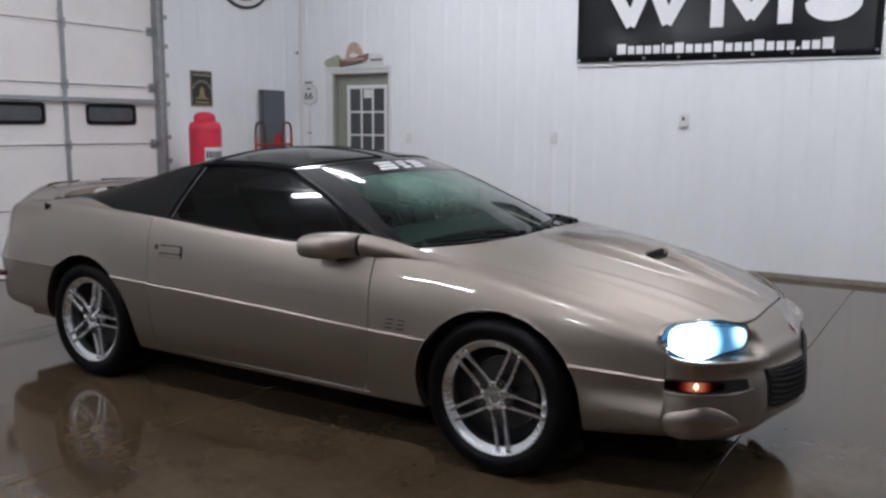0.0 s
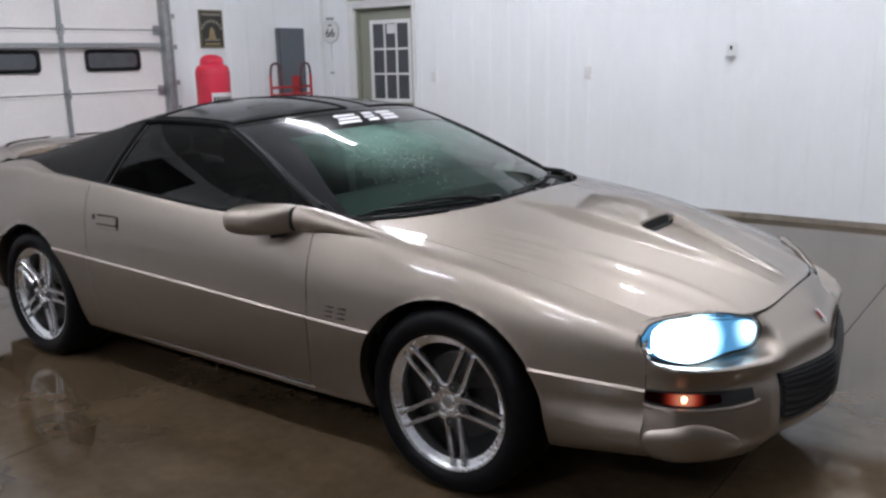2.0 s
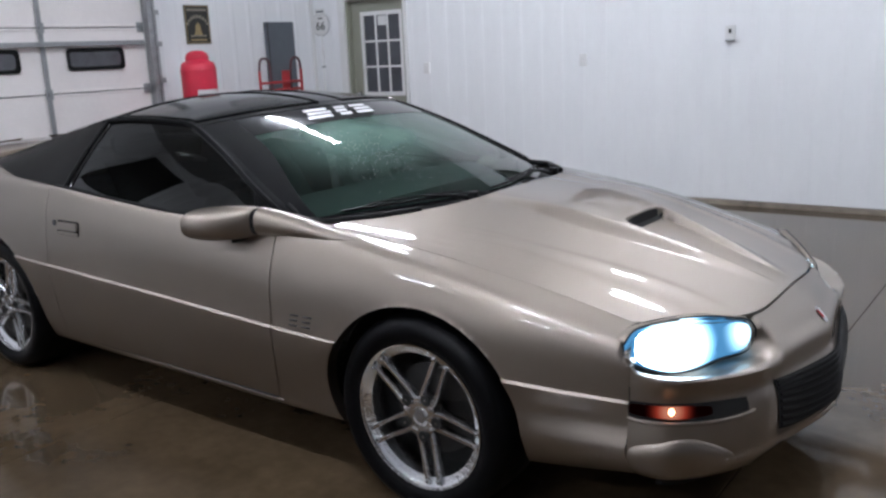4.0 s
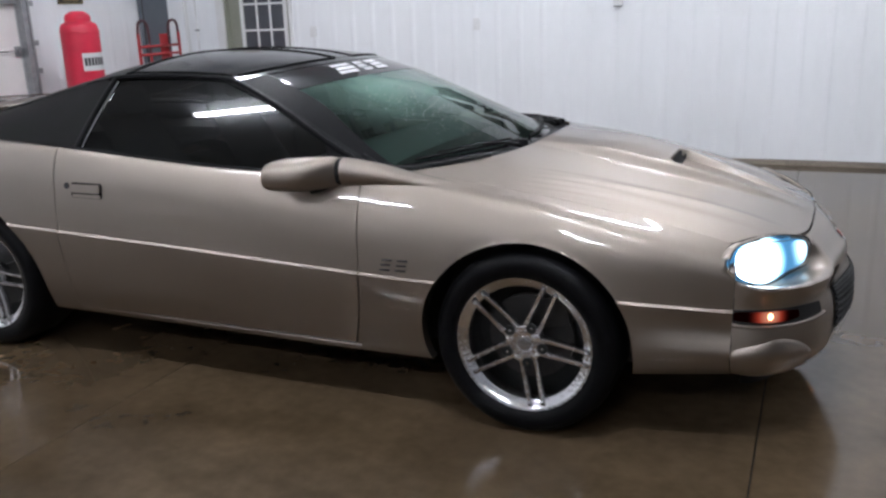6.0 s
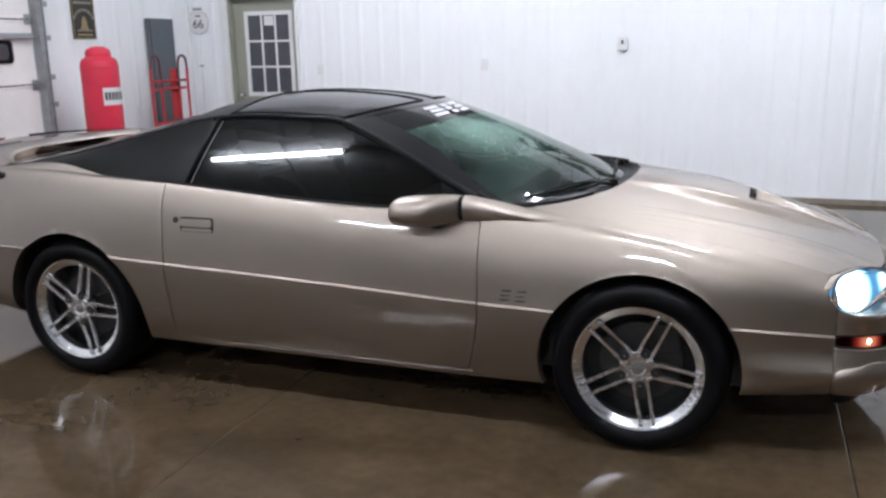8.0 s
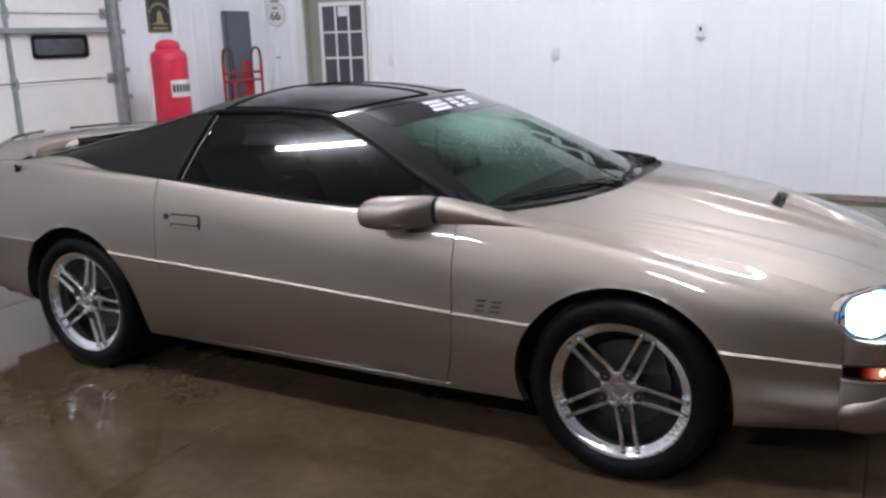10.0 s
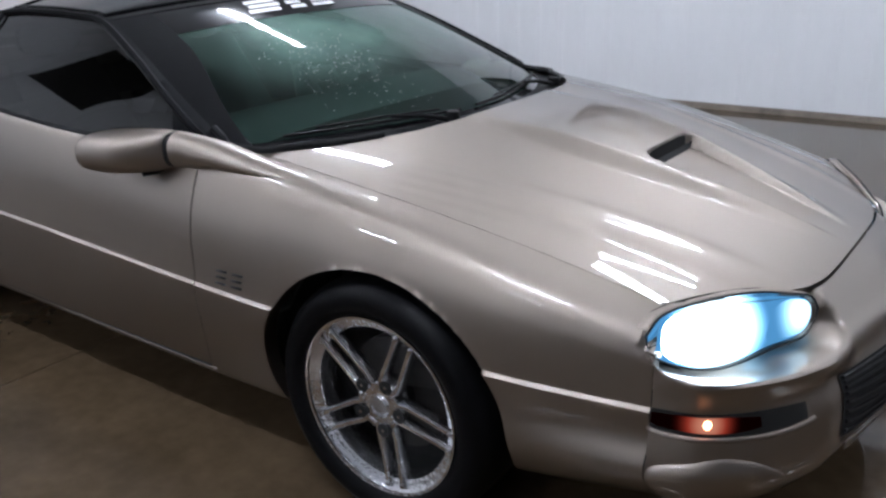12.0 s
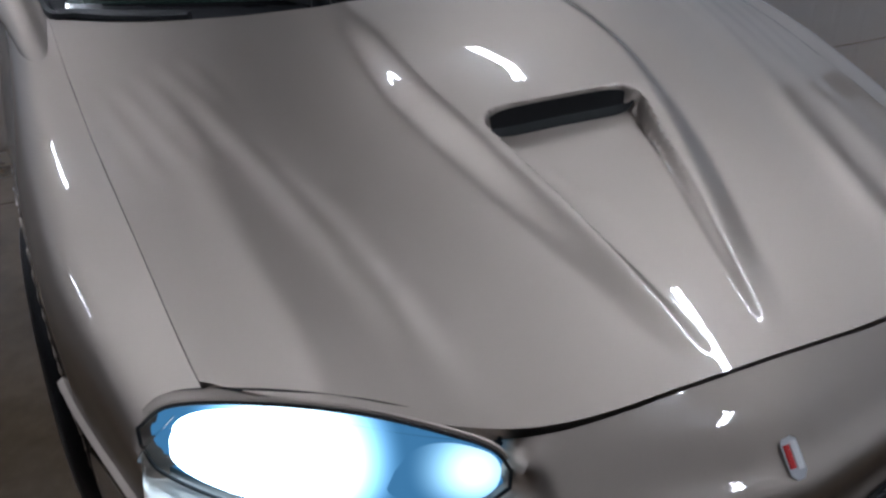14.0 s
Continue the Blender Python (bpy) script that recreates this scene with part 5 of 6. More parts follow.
def shell_patch(w0, w1, s0, s1, nw, ns, out=0.0, sink=0.0):
    rows = [[tuple(shell(w, s, out)) for s in np.linspace(s0, s1, ns)] for w in np.linspace(w0, w1, nw)]
    if sink:
        rows = [[(x, y, z - sink) for x, y, z in rows[0]]] + rows + [[(x, y, z - sink) for x, y, z in rows[-1]]]
    bm = grid_bm(rows, flip=True)
    bmesh.ops.recalc_face_normals(bm, faces=bm.faces)
    if sum(f.normal.z for f in bm.faces) < 0:
        bmesh.ops.reverse_faces(bm, faces=bm.faces)
    return bm


HEADER = 18.0
windshield = part("windshield", shell_patch(0, HEADER - 0.6, -0.93, 0.93, 30, 41), WINDSHIELD, car, "green-tinted misted windshield beaded with water")
windshield.visible_shadow = False
pillar_rows = [[tuple(shell(w, s, 0.003)) for s in np.linspace(-1.0, -0.93 + 0.12 * blend(0, 1, w / 13), 8)] for w in np.linspace(0, HEADER + 0.2, 36)]
pillar_bm = grid_bm(pillar_rows, flip=True)
bmesh.ops.recalc_face_normals(pillar_bm, faces=pillar_bm.faces)
if sum(f.normal.z for f in pillar_bm.faces) < 0:
    bmesh.ops.reverse_faces(pillar_bm, faces=pillar_bm.faces)
both("a_pillar", pillar_bm, FRAME_BLACK, car, "black windshield pillar")
part("black_border", shell_patch(0, 0.42, -0.93, 0.93, 3, 41, 0.0015), BAND_BLACK, windshield, "black border along the foot of the windshield")
part("sun_band", shell_patch(HEADER - 4.4, HEADER - 0.55, -0.93, 0.93, 8, 41, 0.002), BAND_BLACK, windshield, "black band across the top of the windshield")
part("roof_header", shell_patch(HEADER - 0.6, HEADER + 0.6, -0.99, 0.99, 5, 41, 0.004, 0.02), ROOF_BLACK, car)
both("roof_panel", shell_patch(HEADER + 0.68, 35.0, -1.0, -0.125, 34, 26, 0.004, 0.02), ROOF_BLACK, car, "black lift-out roof panel")
part("roof_bar", shell_patch(HEADER + 0.6, 35.0, -0.118, 0.118, 34, 10, 0.005, 0.02), ROOF_BLACK, car, "black centre bar of the roof")
part("roof_rear", shell_patch(35.12, 40.5, -1.0, 1.0, 14, 51, 0.004, 0.02), SAIL_BLACK, car)
part("rear_glass", shell_patch(40.5, 58.5, -0.86, 0.86, 36, 41, 0.0), material("black_rear_glass", (0.012, 0.012, 0.013), rough=0.06, coat=0.6), car, "dark tinted rear hatch glass")
both("hatch_frame", shell_patch(40.5, 56.0, -1.0, -0.855, 30, 8, 0.004, 0.01), SAIL_BLACK, car)
both("hatch_corner", shell_patch(56.0, 59.9, -1.0, -0.855, 8, 8, 0.004, 0.01), PAINT, car, "body-coloured corner behind the hatch")
part("hatch_lip", shell_patch(58.4, 59.98, -0.86, 0.86, 5, 41, 0.003, 0.01), SAIL_BLACK, car)

for wf in (HEADER + 0.64, 35.06):
    both("roof_seam", tube([tuple(shell(wf, q, 0.006)) for q in np.linspace(-0.99, -0.125, 24)], 0.0045, 8), FRAME_BLACK, car, "black rubber seam of the roof panel")
both("roof_seam", tube([tuple(shell(w, -0.1215, 0.006)) for w in np.linspace(HEADER + 0.64, 35.06, 30)], 0.0040, 8), FRAME_BLACK, car, "black rubber seam of the roof panel")
both("roof_edge", tube([tuple(shell(w, -0.985, 0.009)) for w in np.linspace(HEADER + 0.7, 35.0, 30)], 0.0045, 8), ROOF_BLACK, car, "glossy black edge of the roof panel")

# side of the greenhouse between belt and rail
BELT_X = fair((0.0, 6.0, 12.0, 18.0, 24.0, 36.0, 42.0, 48.0, 60.0), (-0.60, -0.74, -0.90, -1.12, -1.36, -1.925, -2.24, -2.56, -3.06), 1.0)


def cabin_side(w, b, out=0.0):
    """Point on the side of the cabin: w rows back, b from belt (0) to rail (1)."""
    r = RAIL[min(int(w), 59)].lerp(RAIL[min(int(w) + 1, 60)], w - int(w))
    x = BELT_X(w)
    lo = Vector((x, -(Y_CROWN(x) - 0.022), Z_CROWN(x) + 0.004))
    if w < 8:
        lo = lo.lerp(Vector((r.x, r.y, r.z)), (1 - w / 8) * 0.9)
    p = lo.lerp(r, b)
    foot = Z_CROWN(p.x) + 0.004
    u = min(1.0, max(0.0, (p.z - foot) / (1.21 - foot)))
    plane = -(Y_CROWN(p.x) - 0.022) * (1 - u) - 0.620 * u - 0.012 * 4 * u * (1 - u)
    ruled = p.y - 0.012 * 4 * b * (1 - b)
    p.y = blend(plane, ruled, (w - 35) / 6) - out
    return p


def side_patch(w0, w1, b0, b1, nw, nb, out):
    bm = grid_bm([[tuple(cabin_side(w, b, out)) for b in np.linspace(b0, b1, nb)] for w in np.linspace(w0, w1, nw)])
    bmesh.ops.recalc_face_normals(bm, faces=bm.faces)
    if sum(f.normal.y for f in bm.faces) > 0:
        bmesh.ops.reverse_faces(bm, faces=bm.faces)
    return bm


for ob in both("side_window", side_patch(5.6, 36.2, 0.02, 0.955, 56, 14, -0.004), TINT_SIDE, car, "dark tinted side window"):
    ob.visible_shadow = False
both("mirror_sail", side_patch(0.2, 5.8, 0.0, 0.98, 12, 10, 0.001), FRAME_BLACK, car, "black corner panel ahead of the side window")
def sail_edge(w):
    """Lower edge of the black roof film on the sail panel; body colour below and behind it."""
    return max(0.0, min(1.0, (w - 43.0) / 13.0)) ** 1.7


sail_ws = np.linspace(36.0, 56.0, 40)
both("sail_panel", outward(grid_bm([[tuple(cabin_side(w, b, 0.0)) for b in np.linspace(sail_edge(w) - 0.02, 1.0, 12)] for w in sail_ws]), (-2.4, 0, 0.8)), SAIL_BLACK, car, "black quarter of the roof behind the side window")
both("sail_base", outward(grid_bm([[tuple(cabin_side(w, b, 0.0)) for b in np.linspace(-0.05, min(1.0, sail_edge(w)), 10)] for w in np.linspace(43.0, 59.9, 34)]), (-2.6, 0, 0.8)), PAINT, car, "body-coloured foot of the sail panel")
gap_rows = [[tuple(cabin_side(w, 0.97, -0.001)), tuple(cabin_side(w, 1.0, 0.002).lerp(shell(w, -1.0), 0.5) + Vector((0, -0.004, 0.004))), tuple(shell(w, -0.985, 0.004))] for w in np.linspace(0.4, 20, 40)]
both("pillar_cap", outward(grid_bm(gap_rows), (-1.2, 0, 0.7)), FRAME_BLACK, car, "black rounded edge of the windshield pillar")
both("drip_rail", tube([tuple(cabin_side(w, 0.985, 0.002)) for w in np.linspace(1, 37, 50)], 0.011, 8), FRAME_BLACK, car, "black drip rail")
both("belt_moulding", tube([tuple(cabin_side(w, 0.012, 0.004)) for w in np.linspace(3, 37.5, 60)], 0.009, 8), PLASTIC, car, "black belt moulding")
both("window_rear_edge", tube([tuple(cabin_side(36.2, b, 0.003)) for b in np.linspace(0.0, 1.0, 14)], 0.010, 8), PLASTIC, car, "black window edge strip")
both("glass_edge", tube([tuple(cabin_side(35.6, b, 0.001)) for b in np.linspace(0.04, 0.93, 14)], 0.0028, 6), CHROME, car, "bright rear edge of the side glass")
both("pillar_strip", tube([tuple(cabin_side(w, 0.955, 0.006)) for w in np.linspace(5, 18, 20)], 0.005, 6), PLASTIC, car)

# cowl and wipers
cowl_rows = []
for s in np.linspace(-1, 1, 41):
    a = HOOD_REAR(abs(s) * 0.74) - 0.004
    y = s * (Y_EDGE(a) - 0.004)
    front = Vector((a, y, hood_z(a, y) - 0.012))
    back = shell(0.0, s * 0.985, 0.004)
    cowl_rows.append([tuple(front.lerp(back, k / 6) - Vector((0, 0, 0.012 * math.sin(math.pi * k / 6)))) for k in range(7)])
cowl = part("cowl", grid_bm(cowl_rows, flip=True), PLASTIC, car, "black plastic cowl below the windshield")

for s in (-1, 1):
    end = [(x, s * (Y_EDGE(x) - 0.012), hood_z(x, Y_EDGE(x) - 0.012) + 0.003) for x in (HOOD_REAR(0.735) - 0.006,)]
    rim = [(HOOD_REAR(y) - 0.010, s * y, hood_z(HOOD_REAR(y), y) + 0.001) for y in (0.50, 0.58, 0.65, 0.70)]
    back = [tuple(shell(w, s * 0.985, 0.008)) for w in (0.3, 1.2, 2.2)]
    part("cowl_seal", tube(spline([Vector(p) for p in rim + end + back], 5), 0.011, 8), PLASTIC, car, "black rubber seal round the end of the cowl")


def wiper(s0, s1, w0, w1, pivot):
    blade = [shell(w0 + (w1 - w0) * t + 0.1 * math.sin(math.pi * t), s0 + (s1 - s0) * t, 0.010) for t in np.linspace(0, 1, 14)]
    arm = part("wiper", tube([pivot, (Vector(pivot) + blade[7]) / 2 + Vector((0, 0, 0.014)), blade[7] + Vector((0, 0, 0.012))], [0.010, 0.007, 0.005], 8), PLASTIC, car, "black windshield wiper")
    part("wiper_blade", tube(blade, 0.0048, 6), PLASTIC, arm)
    spine = [b + Vector((0, 0, 0.009 + 0.005 * math.sin(math.pi * k / 13))) for k, b in enumerate(blade)][2:12]
    part("wiper_frame", tube(spine, 0.0034, 6), PLASTIC, arm)
    part("pivot_cap", moved(lathe([(0.0, 0.03), (0.018, 0.026), (0.022, 0.0)], 14, "z"), pose(*pivot)), PLASTIC, arm)


wiper(-0.84, -0.20, 0.50, 0.34, (-0.200, -0.24, 0.902))
wiper(-0.10, 0.74, 0.42, 0.50, (-0.285, 0.50, 0.886))

# water beads on the lower right of the windshield
beads = bmesh.new()
rng = random.Random(7)
for _ in range(320):
    w, s = rng.gauss(6.2, 2.6), rng.gauss(-0.40, 0.13)
    if 1.5 < w < 14:
        r = rng.uniform(0.0010, 0.0028)
        bmesh.ops.create_icosphere(beads, subdivisions=1, radius=r, matrix=Matrix.Translation(shell(w, s, 0.001)) @ Matrix.Diagonal((1, 1, 0.6, 1)))
drops = part("water_beads", beads, material("water", (0.48, 0.54, 0.53), rough=0.04, metal=0.0, spec=0.9), windshield, "small water beads")
tagged(drops, kind="stuff")

# white vinyl mark on the sun band: three plain slanted shapes
for s0, s1, cut in ((-0.41, -0.205, 0), (-0.17, -0.05, 1), (-0.01, 0.17, 2)):
    bm = bmesh.new()
    def strip(a0, a1, w0, w1):
        lean = 0.05
        merge(bm, grid_bm([[tuple(shell(w, s + lean * (w - 14.9) / 2, 0.0055)) for w in np.linspace(w0, w1, 4)] for s in np.linspace(a0, a1, 8)]))
    for k in range(3):
        shift = 0.012 * ((k + cut) % 2)
        strip(s0 + shift, s1 - 0.02 + shift, 14.4 + 0.83 * k, 15.0 + 0.83 * k)
    part("windshield_mark", bm, DECAL_WHITE, windshield, "white vinyl shape")

# door mirrors
def pod(stations, n=24, flat=0.75):
    rows = []
    for x, y, z, hw, hh in stations:
        ring = []
        for k in range(n):
            a = 2 * math.pi * k / n
            c, s = math.cos(a), math.sin(a)
            ring.append((x, y + hw * math.copysign(abs(c) ** flat, c), z + hh * math.copysign(abs(s) ** flat, s)))
        rows.append(ring)
    bm = grid_bm(rows, close_v=True)
    bm.faces.new([v for v in bm.verts][:n])
    bm.verts.ensure_lookup_table()
    bm.faces.new(bm.verts[-n:])
    bmesh.ops.recalc_face_normals(bm, faces=bm.faces)
    return bm


def smooth_stations(st, n):
    a = spline([s[:3] for s in st], n)
    b = spline([(s[3], s[4], 0) for s in st], n)
    return [(*p, q.x, q.y) for p, q in zip(a, b)]


def shoulder_z(x, y):
    """Height of the body's shoulder at half-width y."""
    q = [p for p in section(x) if p[1] > 0.70][::-1]
    q.sort()
    return float(np.interp(y, [p[0] for p in q], [p[1] for p in q]))


def door_mirror(s, fold=0.0):
    """A painted mirror head on its fairing; fold swings the head towards the glass."""
    side = lambda bm: bm if s < 0 else mirrored(bm)
    head = smooth_stations([(-0.676, -0.862, 0.893, 0.042, 0.049), (-0.71, -0.885, 0.892, 0.066, 0.055), (-0.775, -0.918 + fold, 0.890, 0.092, 0.058), (-0.85, -0.928 + fold, 0.887, 0.098, 0.056), (-0.895, -0.930 + fold, 0.885, 0.090, 0.051), (-0.912, -0.930 + fold, 0.885, 0.076, 0.042)], 5)
    drop = lambda st: [(x, y, z - 0.7 * fold, hw, hh) for x, y, z, hw, hh in st]
    pod_ob = part("door_mirror", side(pod(drop(head))), PAINT, car, "pewter painted door mirror")
    part("mirror_glass", side(pod(drop([(-0.9135, -0.930 + fold, 0.885, 0.070, 0.037), (-0.916, -0.930 + fold, 0.885, 0.068, 0.035)]))), CHROME, pod_ob, "mirror glass")
    part("mirror_foot", side(tube([(-0.73, -0.83, 0.862), (-0.75, -0.88, 0.848), (-0.77, -0.91 + fold, 0.846)], 0.030, 12)), PLASTIC, pod_ob, "black mirror foot")
    part("mirror_joint", side(pod(drop([(-0.660, -0.855, 0.893, 0.037, 0.044), (-0.675, -0.862, 0.893, 0.039, 0.046)]))), GAP, pod_ob, "dark joint")
    fairing = [(-0.660, -0.855, 0.893, 0.043, 0.050), (-0.635, -0.843, 0.891, 0.045, 0.047)]
    for x, y, proud, hw, hh in ((-0.59, 0.826, 0.049, 0.047, 0.044), (-0.54, 0.812, 0.034, 0.048, 0.039), (-0.47, 0.800, 0.019, 0.047, 0.032), (-0.38, 0.791, 0.008, 0.042, 0.025), (-0.28, 0.782, 0.001, 0.035, 0.019), (-0.20, 0.774, -0.006, 0.026, 0.012)):
        fairing.append((x, -y, shoulder_z(x, y) + proud - hh, hw, hh))
    fairing = smooth_stations(fairing, 6)
    part("mirror_fairing", side(pod(drop(fairing), 28, 0.95)), PAINT, car)


door_mirror(-1)
door_mirror(1, 0.06)

# dark shut line under the doors
both("door_shut_line", tube([(x, -(side_y(x, 0.245) + 0.0005), 0.245 + 0.006 * (-0.66 - x)) for x in np.linspace(-0.66, -2.0, 30)], 0.0026, 6), GAP, car)

both("sill_bead", tube([(x, -(side_y(x, 0.236) + 0.001), 0.237 + 0.006 * (-0.66 - x)) for x in np.linspace(-0.64, -2.0, 40)], 0.0042, 8), PAINT, car, "rounded painted edge under the door")

# antenna stub on the rear quarter
stub = part("antenna_base", moved(lathe([(0.0, 0.030), (0.006, 0.029), (0.009, 0.018), (0.020, 0.006), (0.023, 0.0), (0.0, -0.006)], 18, "z"), pose(-2.975, -0.818, 0.932, 38, -4, 0)), PLASTIC, car, "black antenna base")

# door handles, locks and badges
def on_side(x, z, out=0.0):
    return Vector((x, -(side_y(x, z) + out), z))


def side_decal(shape, x, z, out, depth=0.003):
    """A flat outline laid on the right flank at (x, z)."""
    bm = plate(shape, depth)
    for v in bm.verts:
        o = out - v.co.y
        p = on_side(x + v.co.x, z + v.co.z, o)
        v.co = p
    bmesh.ops.recalc_face_normals(bm, faces=bm.faces)
    return bm


def rounded(w, h, r, n=4):
    pts = []
    for cx, cz, off in ((w / 2 - r, h / 2 - r, 0), (-w / 2 + r, h / 2 - r, 90), (-w / 2 + r, -h / 2 + r, 180), (w / 2 - r, -h / 2 + r, 270)):
        pts += [(cx + r * math.cos(radians(off + 90 * k / n)), cz + r * math.sin(radians(off + 90 * k / n))) for k in range(n + 1)]
    return pts


for s in (-1, 1):
    flip = (lambda b: b) if s < 0 else (lambda b: mirrored(b))
    host = door_r if s < 0 else door_l
    # Dark patch on the skin paints the shade of the handle's recess.
    pocket = part("handle_pocket", flip(side_decal(rounded(0.165, 0.062, 0.012), -1.842, 0.774, 0.0015)), GAP, host, "dark patch for the shaded handle pocket")
    part("door_handle", flip(side_decal(rounded(0.152, 0.034, 0.010), -1.842, 0.783, 0.010, 0.008)), PAINT, host, "painted flush door handle")
    part("handle_lip", flip(side_decal(rounded(0.150, 0.014, 0.006), -1.842, 0.752, 0.004, 0.003)), PAINT, host)
    part("lock_cylinder", flip(side_decal(disc(0.013, 16), -1.948, 0.790, 0.003)), BADGE_DARK, host, "dark lock cylinder")
    for k in range(2):
        bm = bmesh.new()
        for a0, a1, b0, b1 in ((0.002, 0.040, 0.036, 0.041), (0.002, 0.038, 0.018, 0.023), (0.002, 0.040, 0.000, 0.005)):
            merge(bm, side_decal([(a0 + 0.25 * b0, b0), (a1 + 0.25 * b0, b0), (a1 + 0.25 * b1, b1), (a0 + 0.25 * b1, b1)], -0.515 + 0.06 * k, 0.558, 0.005, 0.004))
        part("badge", bm if s < 0 else mirrored(bm), BADGE_DARK, fender if s < 0 else fender_l, "dark badge of stacked bars")

# rear deck and spoiler
deck = part("deck_lid", outward(grid_bm([[(x, y, Z_DECK(x) + 0.012 * (1 - (y / max(Y_DECK(x), 0.1)) ** 2)) for y in np.linspace(-Y_DECK(x), Y_DECK(x), 25)] for x in np.linspace(-2.95, -3.73, 18)],flip=True), (-3.3, 0, 0.3)), PAINT, car)
wing = []
for s in np.linspace(-1, 1, 61):
    a = abs(s)
    y = 0.70 * s
    root = blend(0, 1, (a - 0.34) / 0.14)
    z = 1.000 - 0.046 * a ** 6
    le = -3.28 + 0.30 * a ** 4
    te = float(np.interp(a, (0, 0.3, 0.54, 0.70, 0.80, 0.90, 1.0), (-3.72, -3.70, -3.61, -3.48, -3.36, -3.22, -3.06)))
    ring = []
    for k in range(20):
        t = 2 * math.pi * k / 20
        cx = (1 + math.cos(t)) / 2
        up = math.sin(t)
        thick = 0.020 * (1 - 0.3 * (1 - cx)) if up > 0 else 0.012 + 0.10 * root
        ring.append((te + (le - te) * cx, y, z + 0.010 * (1 - cx) + thick * up))
    wing.append(ring)
bm = grid_bm(wing, close_v=True)
bmesh.ops.recalc_face_normals(bm, faces=bm.faces)
spoiler = part("spoiler", bm, PAINT, car, "painted rear spoiler")
wing_line = spline([(-3.04, -0.66, 0.975), (-3.18, -0.62, 1.002), (-3.32, -0.57, 1.014), (-3.46, -0.50, 1.019), (-3.58, -0.40, 1.021), (-3.66, -0.26, 1.023), (-3.71, -0.08, 1.024)], 6)
end_rows = []
for i, top in enumerate(wing_line):
    u = i / (len(wing_line) - 1)
    x = -3.02 - 0.765 * u
    y, z = section(x)[-4]
    low = Vector((x, -y + 0.002, z))
    if u > 0.9:
        low = low.lerp(Vector((-3.80, -0.05, 0.89)), (u - 0.9) * 6)
    bulge = low.lerp(top, 0.55) + Vector((0, -0.012, 0.022))
    end_rows.append([low * (1 - t) ** 2 + bulge * 2 * t * (1 - t) + top * t * t for t in np.linspace(0, 1, 9)])
both("spoiler_end", outward(grid_bm(end_rows), (-3.3, -0.3, 0.85)), PAINT, spoiler, "painted end of the spoiler, faired into the body")
part("high_brake_lamp", boxes(((-3.62, -0.15, 0.972), (-3.60, 0.15, 0.990)), bevel=0.003), AMBER_LENS, spoiler)

# underbody, wells and cabin
part("floor_pan", boxes(((-3.55, -0.60, 0.19), (0.55, 0.60, 0.52)), ((-2.05, -0.80, 0.20), (-0.50, 0.80, 0.40)), bevel=0.02), PAINT_INNER, car, "dark underbody", smooth=False)
part("engine_shroud", boxes(((-0.45, -0.62, 0.52), (0.60, 0.62, 0.60))), PAINT_INNER, car, smooth=False)
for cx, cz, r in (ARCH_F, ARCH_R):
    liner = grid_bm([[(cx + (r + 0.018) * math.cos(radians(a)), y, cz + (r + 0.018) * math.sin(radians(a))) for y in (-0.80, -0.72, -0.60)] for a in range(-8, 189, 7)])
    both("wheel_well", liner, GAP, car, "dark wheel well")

part("dashboard", pod([(-0.62, 0, 0.80, 0.66, 0.075), (-0.80, 0, 0.84, 0.68, 0.085), (-1.00, 0, 0.80, 0.68, 0.08), (-1.08, 0, 0.74, 0.66, 0.06)], 32, 0.5), INTERIOR, car, "dark grey dashboard")
for s in (-1, 1):
    seat = part("seat", pod(smooth_stations([(-1.30, 0.37 * s, 0.50, 0.22, 0.07), (-1.55, 0.37 * s, 0.50, 0.24, 0.09), (-1.80, 0.37 * s, 0.52, 0.23, 0.09)], 4), 20, 0.5), INTERIOR, car, "dark grey bucket seat")
    back = grid_bm([[(-1.78 - 0.30 * t + 0.05 * math.cos(a), 0.37 * s + (0.23 - 0.05 * t) * math.sin(a), 0.55 + 0.45 * t) for a in np.linspace(0, 2 * math.pi, 17)[:-1]] for t in np.linspace(0, 1, 8)], close_v=True)
    part("seat_back", back, INTERIOR, seat)
    part("headrest", pod([(-2.02, 0.37 * s, 1.07, 0.09, 0.05), (-2.06, 0.37 * s, 1.075, 0.13, 0.075), (-2.11, 0.37 * s, 1.075, 0.12, 0.07)], 18), INTERIOR, seat)
rimpts = [[((0.185 + 0.016 * math.cos(b)) * math.cos(a), (0.185 + 0.016 * math.cos(b)) * math.sin(a), 0.016 * math.sin(b)) for b in np.linspace(0, 2 * math.pi, 9)[:-1]] for a in np.linspace(0, 2 * math.pi, 33)[:-1]]
wheel_bm = grid_bm(rimpts, close_u=True, close_v=True)
merge(wheel_bm, boxes(((-0.17, -0.03, -0.01), (0.17, 0.03, 0.012)), ((-0.06, -0.07, -0.02), (0.06, 0.05, 0.02)), bevel=0.008))
part("steering_wheel", moved(wheel_bm, pose(-1.20, 0.37, 0.90, 0, 65, 0) @ pose(0, 0, 0, 0, 0, 90)), INTERIOR, car, "dark steering wheel")
part("cabin_mirror", moved(boxes(((-0.02, -0.12, -0.03), (0.02, 0.12, 0.03)), bevel=0.012), pose(-1.02, 0.0, 1.145)), PLASTIC, car, "inner rear-view mirror")
part("cabin_floor", boxes(((-2.9, -0.62, 0.50), (-0.55, 0.62, 0.53))), INTERIOR, car, smooth=False)
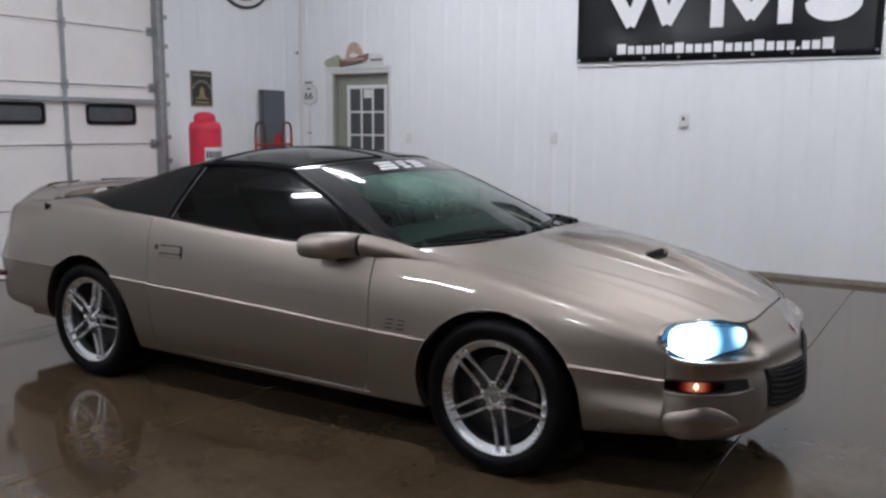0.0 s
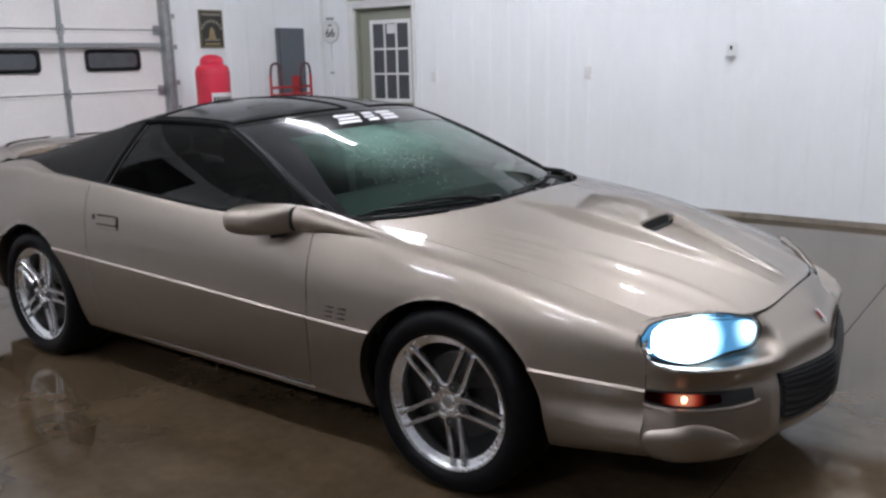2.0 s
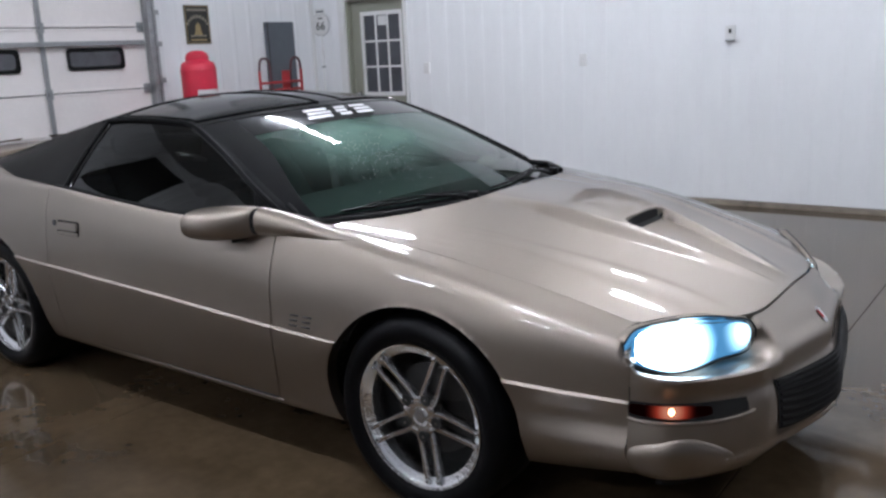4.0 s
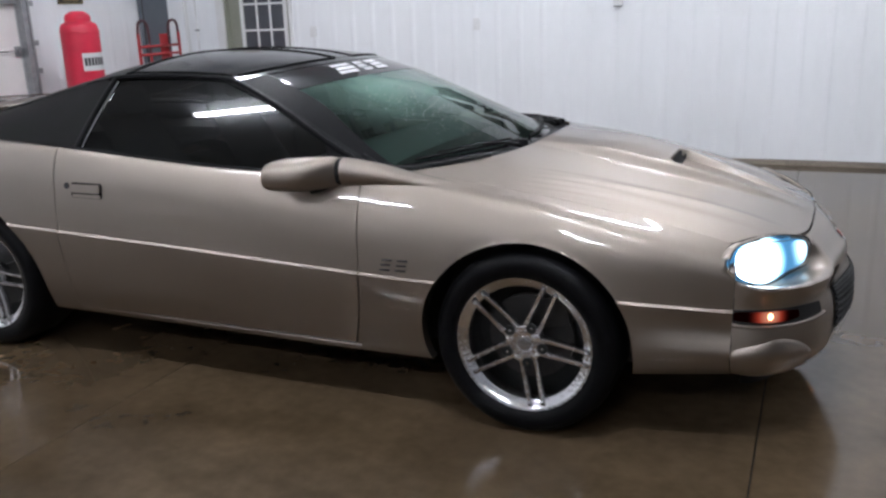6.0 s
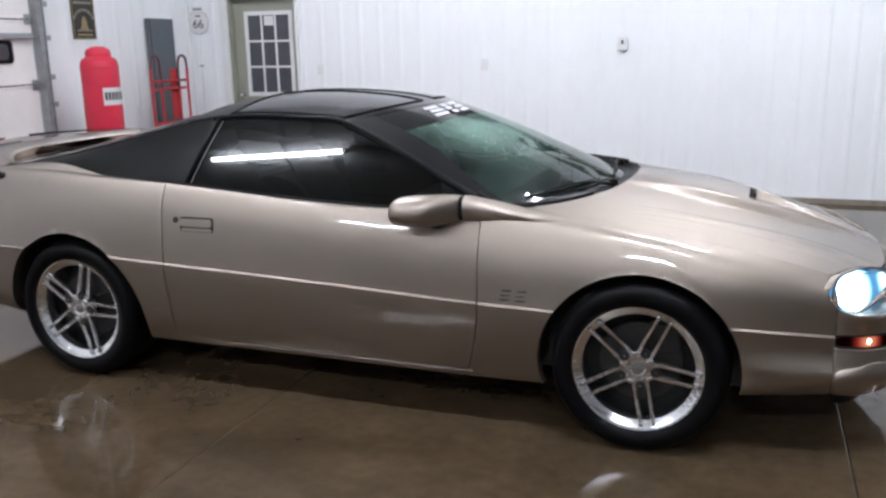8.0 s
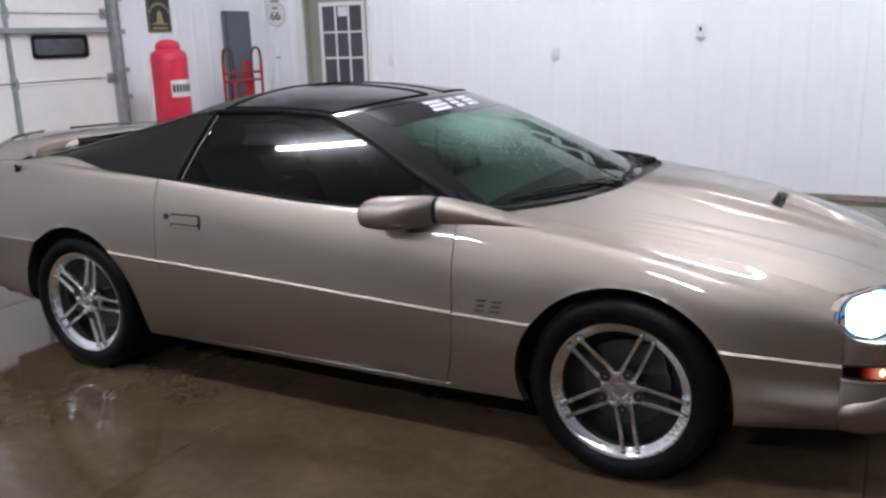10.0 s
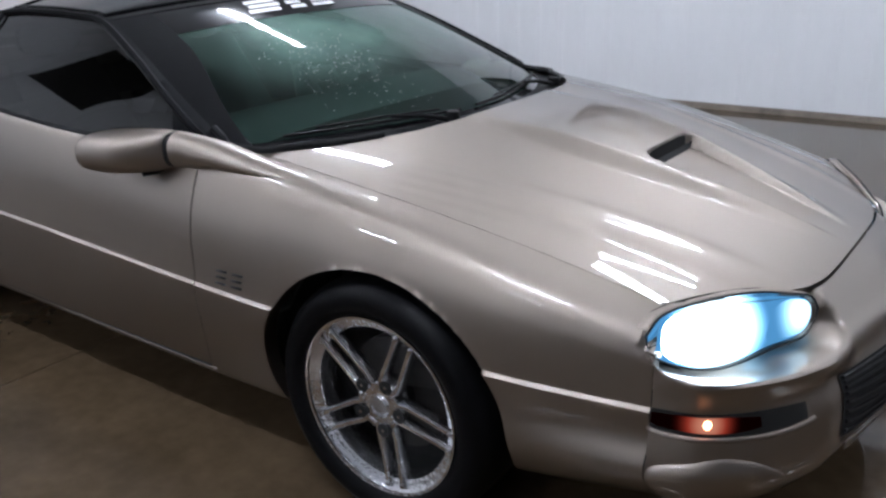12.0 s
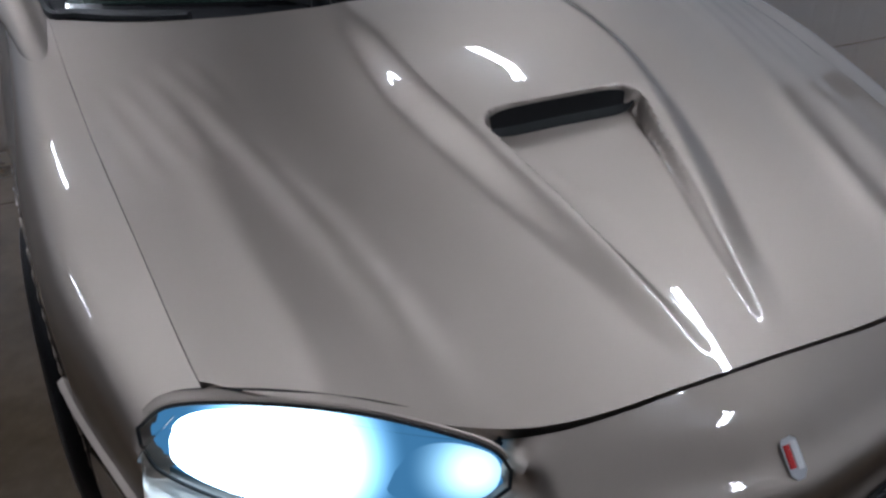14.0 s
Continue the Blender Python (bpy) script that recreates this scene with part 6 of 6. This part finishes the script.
part("rear_shelf", boxes(((-3.0, -0.62, 0.78), (-2.25, 0.62, 0.82)), bevel=0.02), INTERIOR, car, smooth=False)


# wheels: five pairs of chrome spokes
CAP_GREY = material("cap_grey", (0.45, 0.45, 0.46), rough=0.25, metal=0.9)


def road_wheel(parent):
    w = part("wheel", lathe([(0.231, -0.008), (0.2385, -0.010), (0.2395, -0.003), (0.234, 0.003), (0.214, 0.009), (0.206, 0.013), (0.2035, 0.022), (0.201, 0.075), (0.198, 0.20), (0.216, 0.215)], 72), WHEEL_CHROME, parent, "chrome wheel with five pairs of spokes")
    part("tyre", lathe([(0.231, 0.010), (0.240, -0.006), (0.262, -0.020), (0.288, -0.024), (0.308, -0.014), (0.3195, 0.004), (0.3255, 0.03), (0.327, 0.11), (0.3255, 0.20), (0.315, 0.235), (0.27, 0.245), (0.225, 0.22)], 72), RUBBER, w, "low-profile black tyre")
    for k in range(5):
        for s in (-1, 1):
            rows = []
            for r, off, wd, d in ((0.040, 0.021, 0.011, 0.004), (0.085, 0.026, 0.0085, 0.008), (0.14, 0.0245, 0.0078, 0.005), (0.19, 0.0235, 0.0080, 0.0), (0.224, 0.0235, 0.0095, -0.002)):
                c = s * off
                rows.append([(c - wd, d + 0.030, r), (c - wd, d + 0.005, r), (c - wd * 0.6, d, r), (c + wd * 0.6, d, r), (c + wd, d + 0.005, r), (c + wd, d + 0.030, r)])
            sp = grid_bm(rows, close_v=True)
            sp.faces.ensure_lookup_table()
            bmesh.ops.recalc_face_normals(sp, faces=sp.faces)
            part("spoke", moved(sp, pose(0, 0, 0, 0, 72 * k + 180, 0)), WHEEL_CHROME, w)
    hub = part("hub", lathe([(0.0, 0.008), (0.026, 0.008), (0.030, 0.013), (0.033, 0.006), (0.050, 0.005), (0.060, 0.014), (0.064, 0.05)], 40), WHEEL_CHROME, w)
    part("centre_cap", lathe([(0.0, 0.002), (0.022, 0.004), (0.026, 0.010)], 30), CAP_GREY, hub)
    for k in range(5):
        a, b = radians(72 * k + 180), radians(72 * k + 216)
        # Black disc proud of the hub paints the shade inside a lug hole.
        part("lug_shade", moved(lathe([(0.0, 0.004), (0.018, 0.004), (0.018, -0.0015), (0.0, -0.0015)], 16), pose(0.066 * math.sin(a), 0.0, 0.066 * math.cos(a))), GAP, hub, "black disc standing in for a shaded lug recess")
        part("lug_nut", moved(lathe([(0.0, -0.003), (0.004, -0.0025), (0.005, 0.004)], 6), pose(0.066 * math.sin(a), 0.0, 0.066 * math.cos(a))), WHEEL_CHROME, hub)
        part("web_rib", moved(boxes(((-0.012, 0.002, -0.008), (0.012, 0.03, 0.008)), bevel=0.004), pose(0.058 * math.sin(b), 0, 0.058 * math.cos(b), 0, math.degrees(b), 0)), WHEEL_CHROME, hub)
        for c in (-0.0235, 0.0235):
            part("rim_bolt", moved(lathe([(0.0, -0.008), (0.005, -0.006), (0.006, 0.0)], 8), pose(0, 0, 0, 0, math.degrees(a), 0) @ pose(c, 0, 0.214)), WHEEL_CHROME, w)
    part("valve", tube([(0.0, 0.03, -0.205), (0.0, 0.004, -0.196)], 0.004, 6), PLASTIC, w)
    rotor = part("brake_disc", lathe([(0.05, 0.085), (0.152, 0.085), (0.152, 0.11), (0.05, 0.11)], 40), STEEL, w, "steel brake disc")
    part("caliper", boxes(((0.05, 0.06, 0.03), (0.155, 0.15, 0.14)), bevel=0.012), STEEL, w, "grey brake caliper")
    # Near-black disc paints the wheel's shaded depth behind the brake.
    part("back_shade", lathe([(0.0, 0.125), (0.20, 0.125), (0.205, 0.13)], 30), GAP, w, "near-black disc for the shaded inside of the wheel")
    return w


for ax in (0.0, AXLE):
    for s in (-1, 1):
        w = road_wheel(car)
        w.matrix_basis = pose(ax, -0.868, 0.327, 0, -11 if ax > -1 else -18, 0) if s < 0 else pose(ax, 0.868, 0.327, 0, 0, 180) @ pose(0, 0, 0, 0, 20, 0)
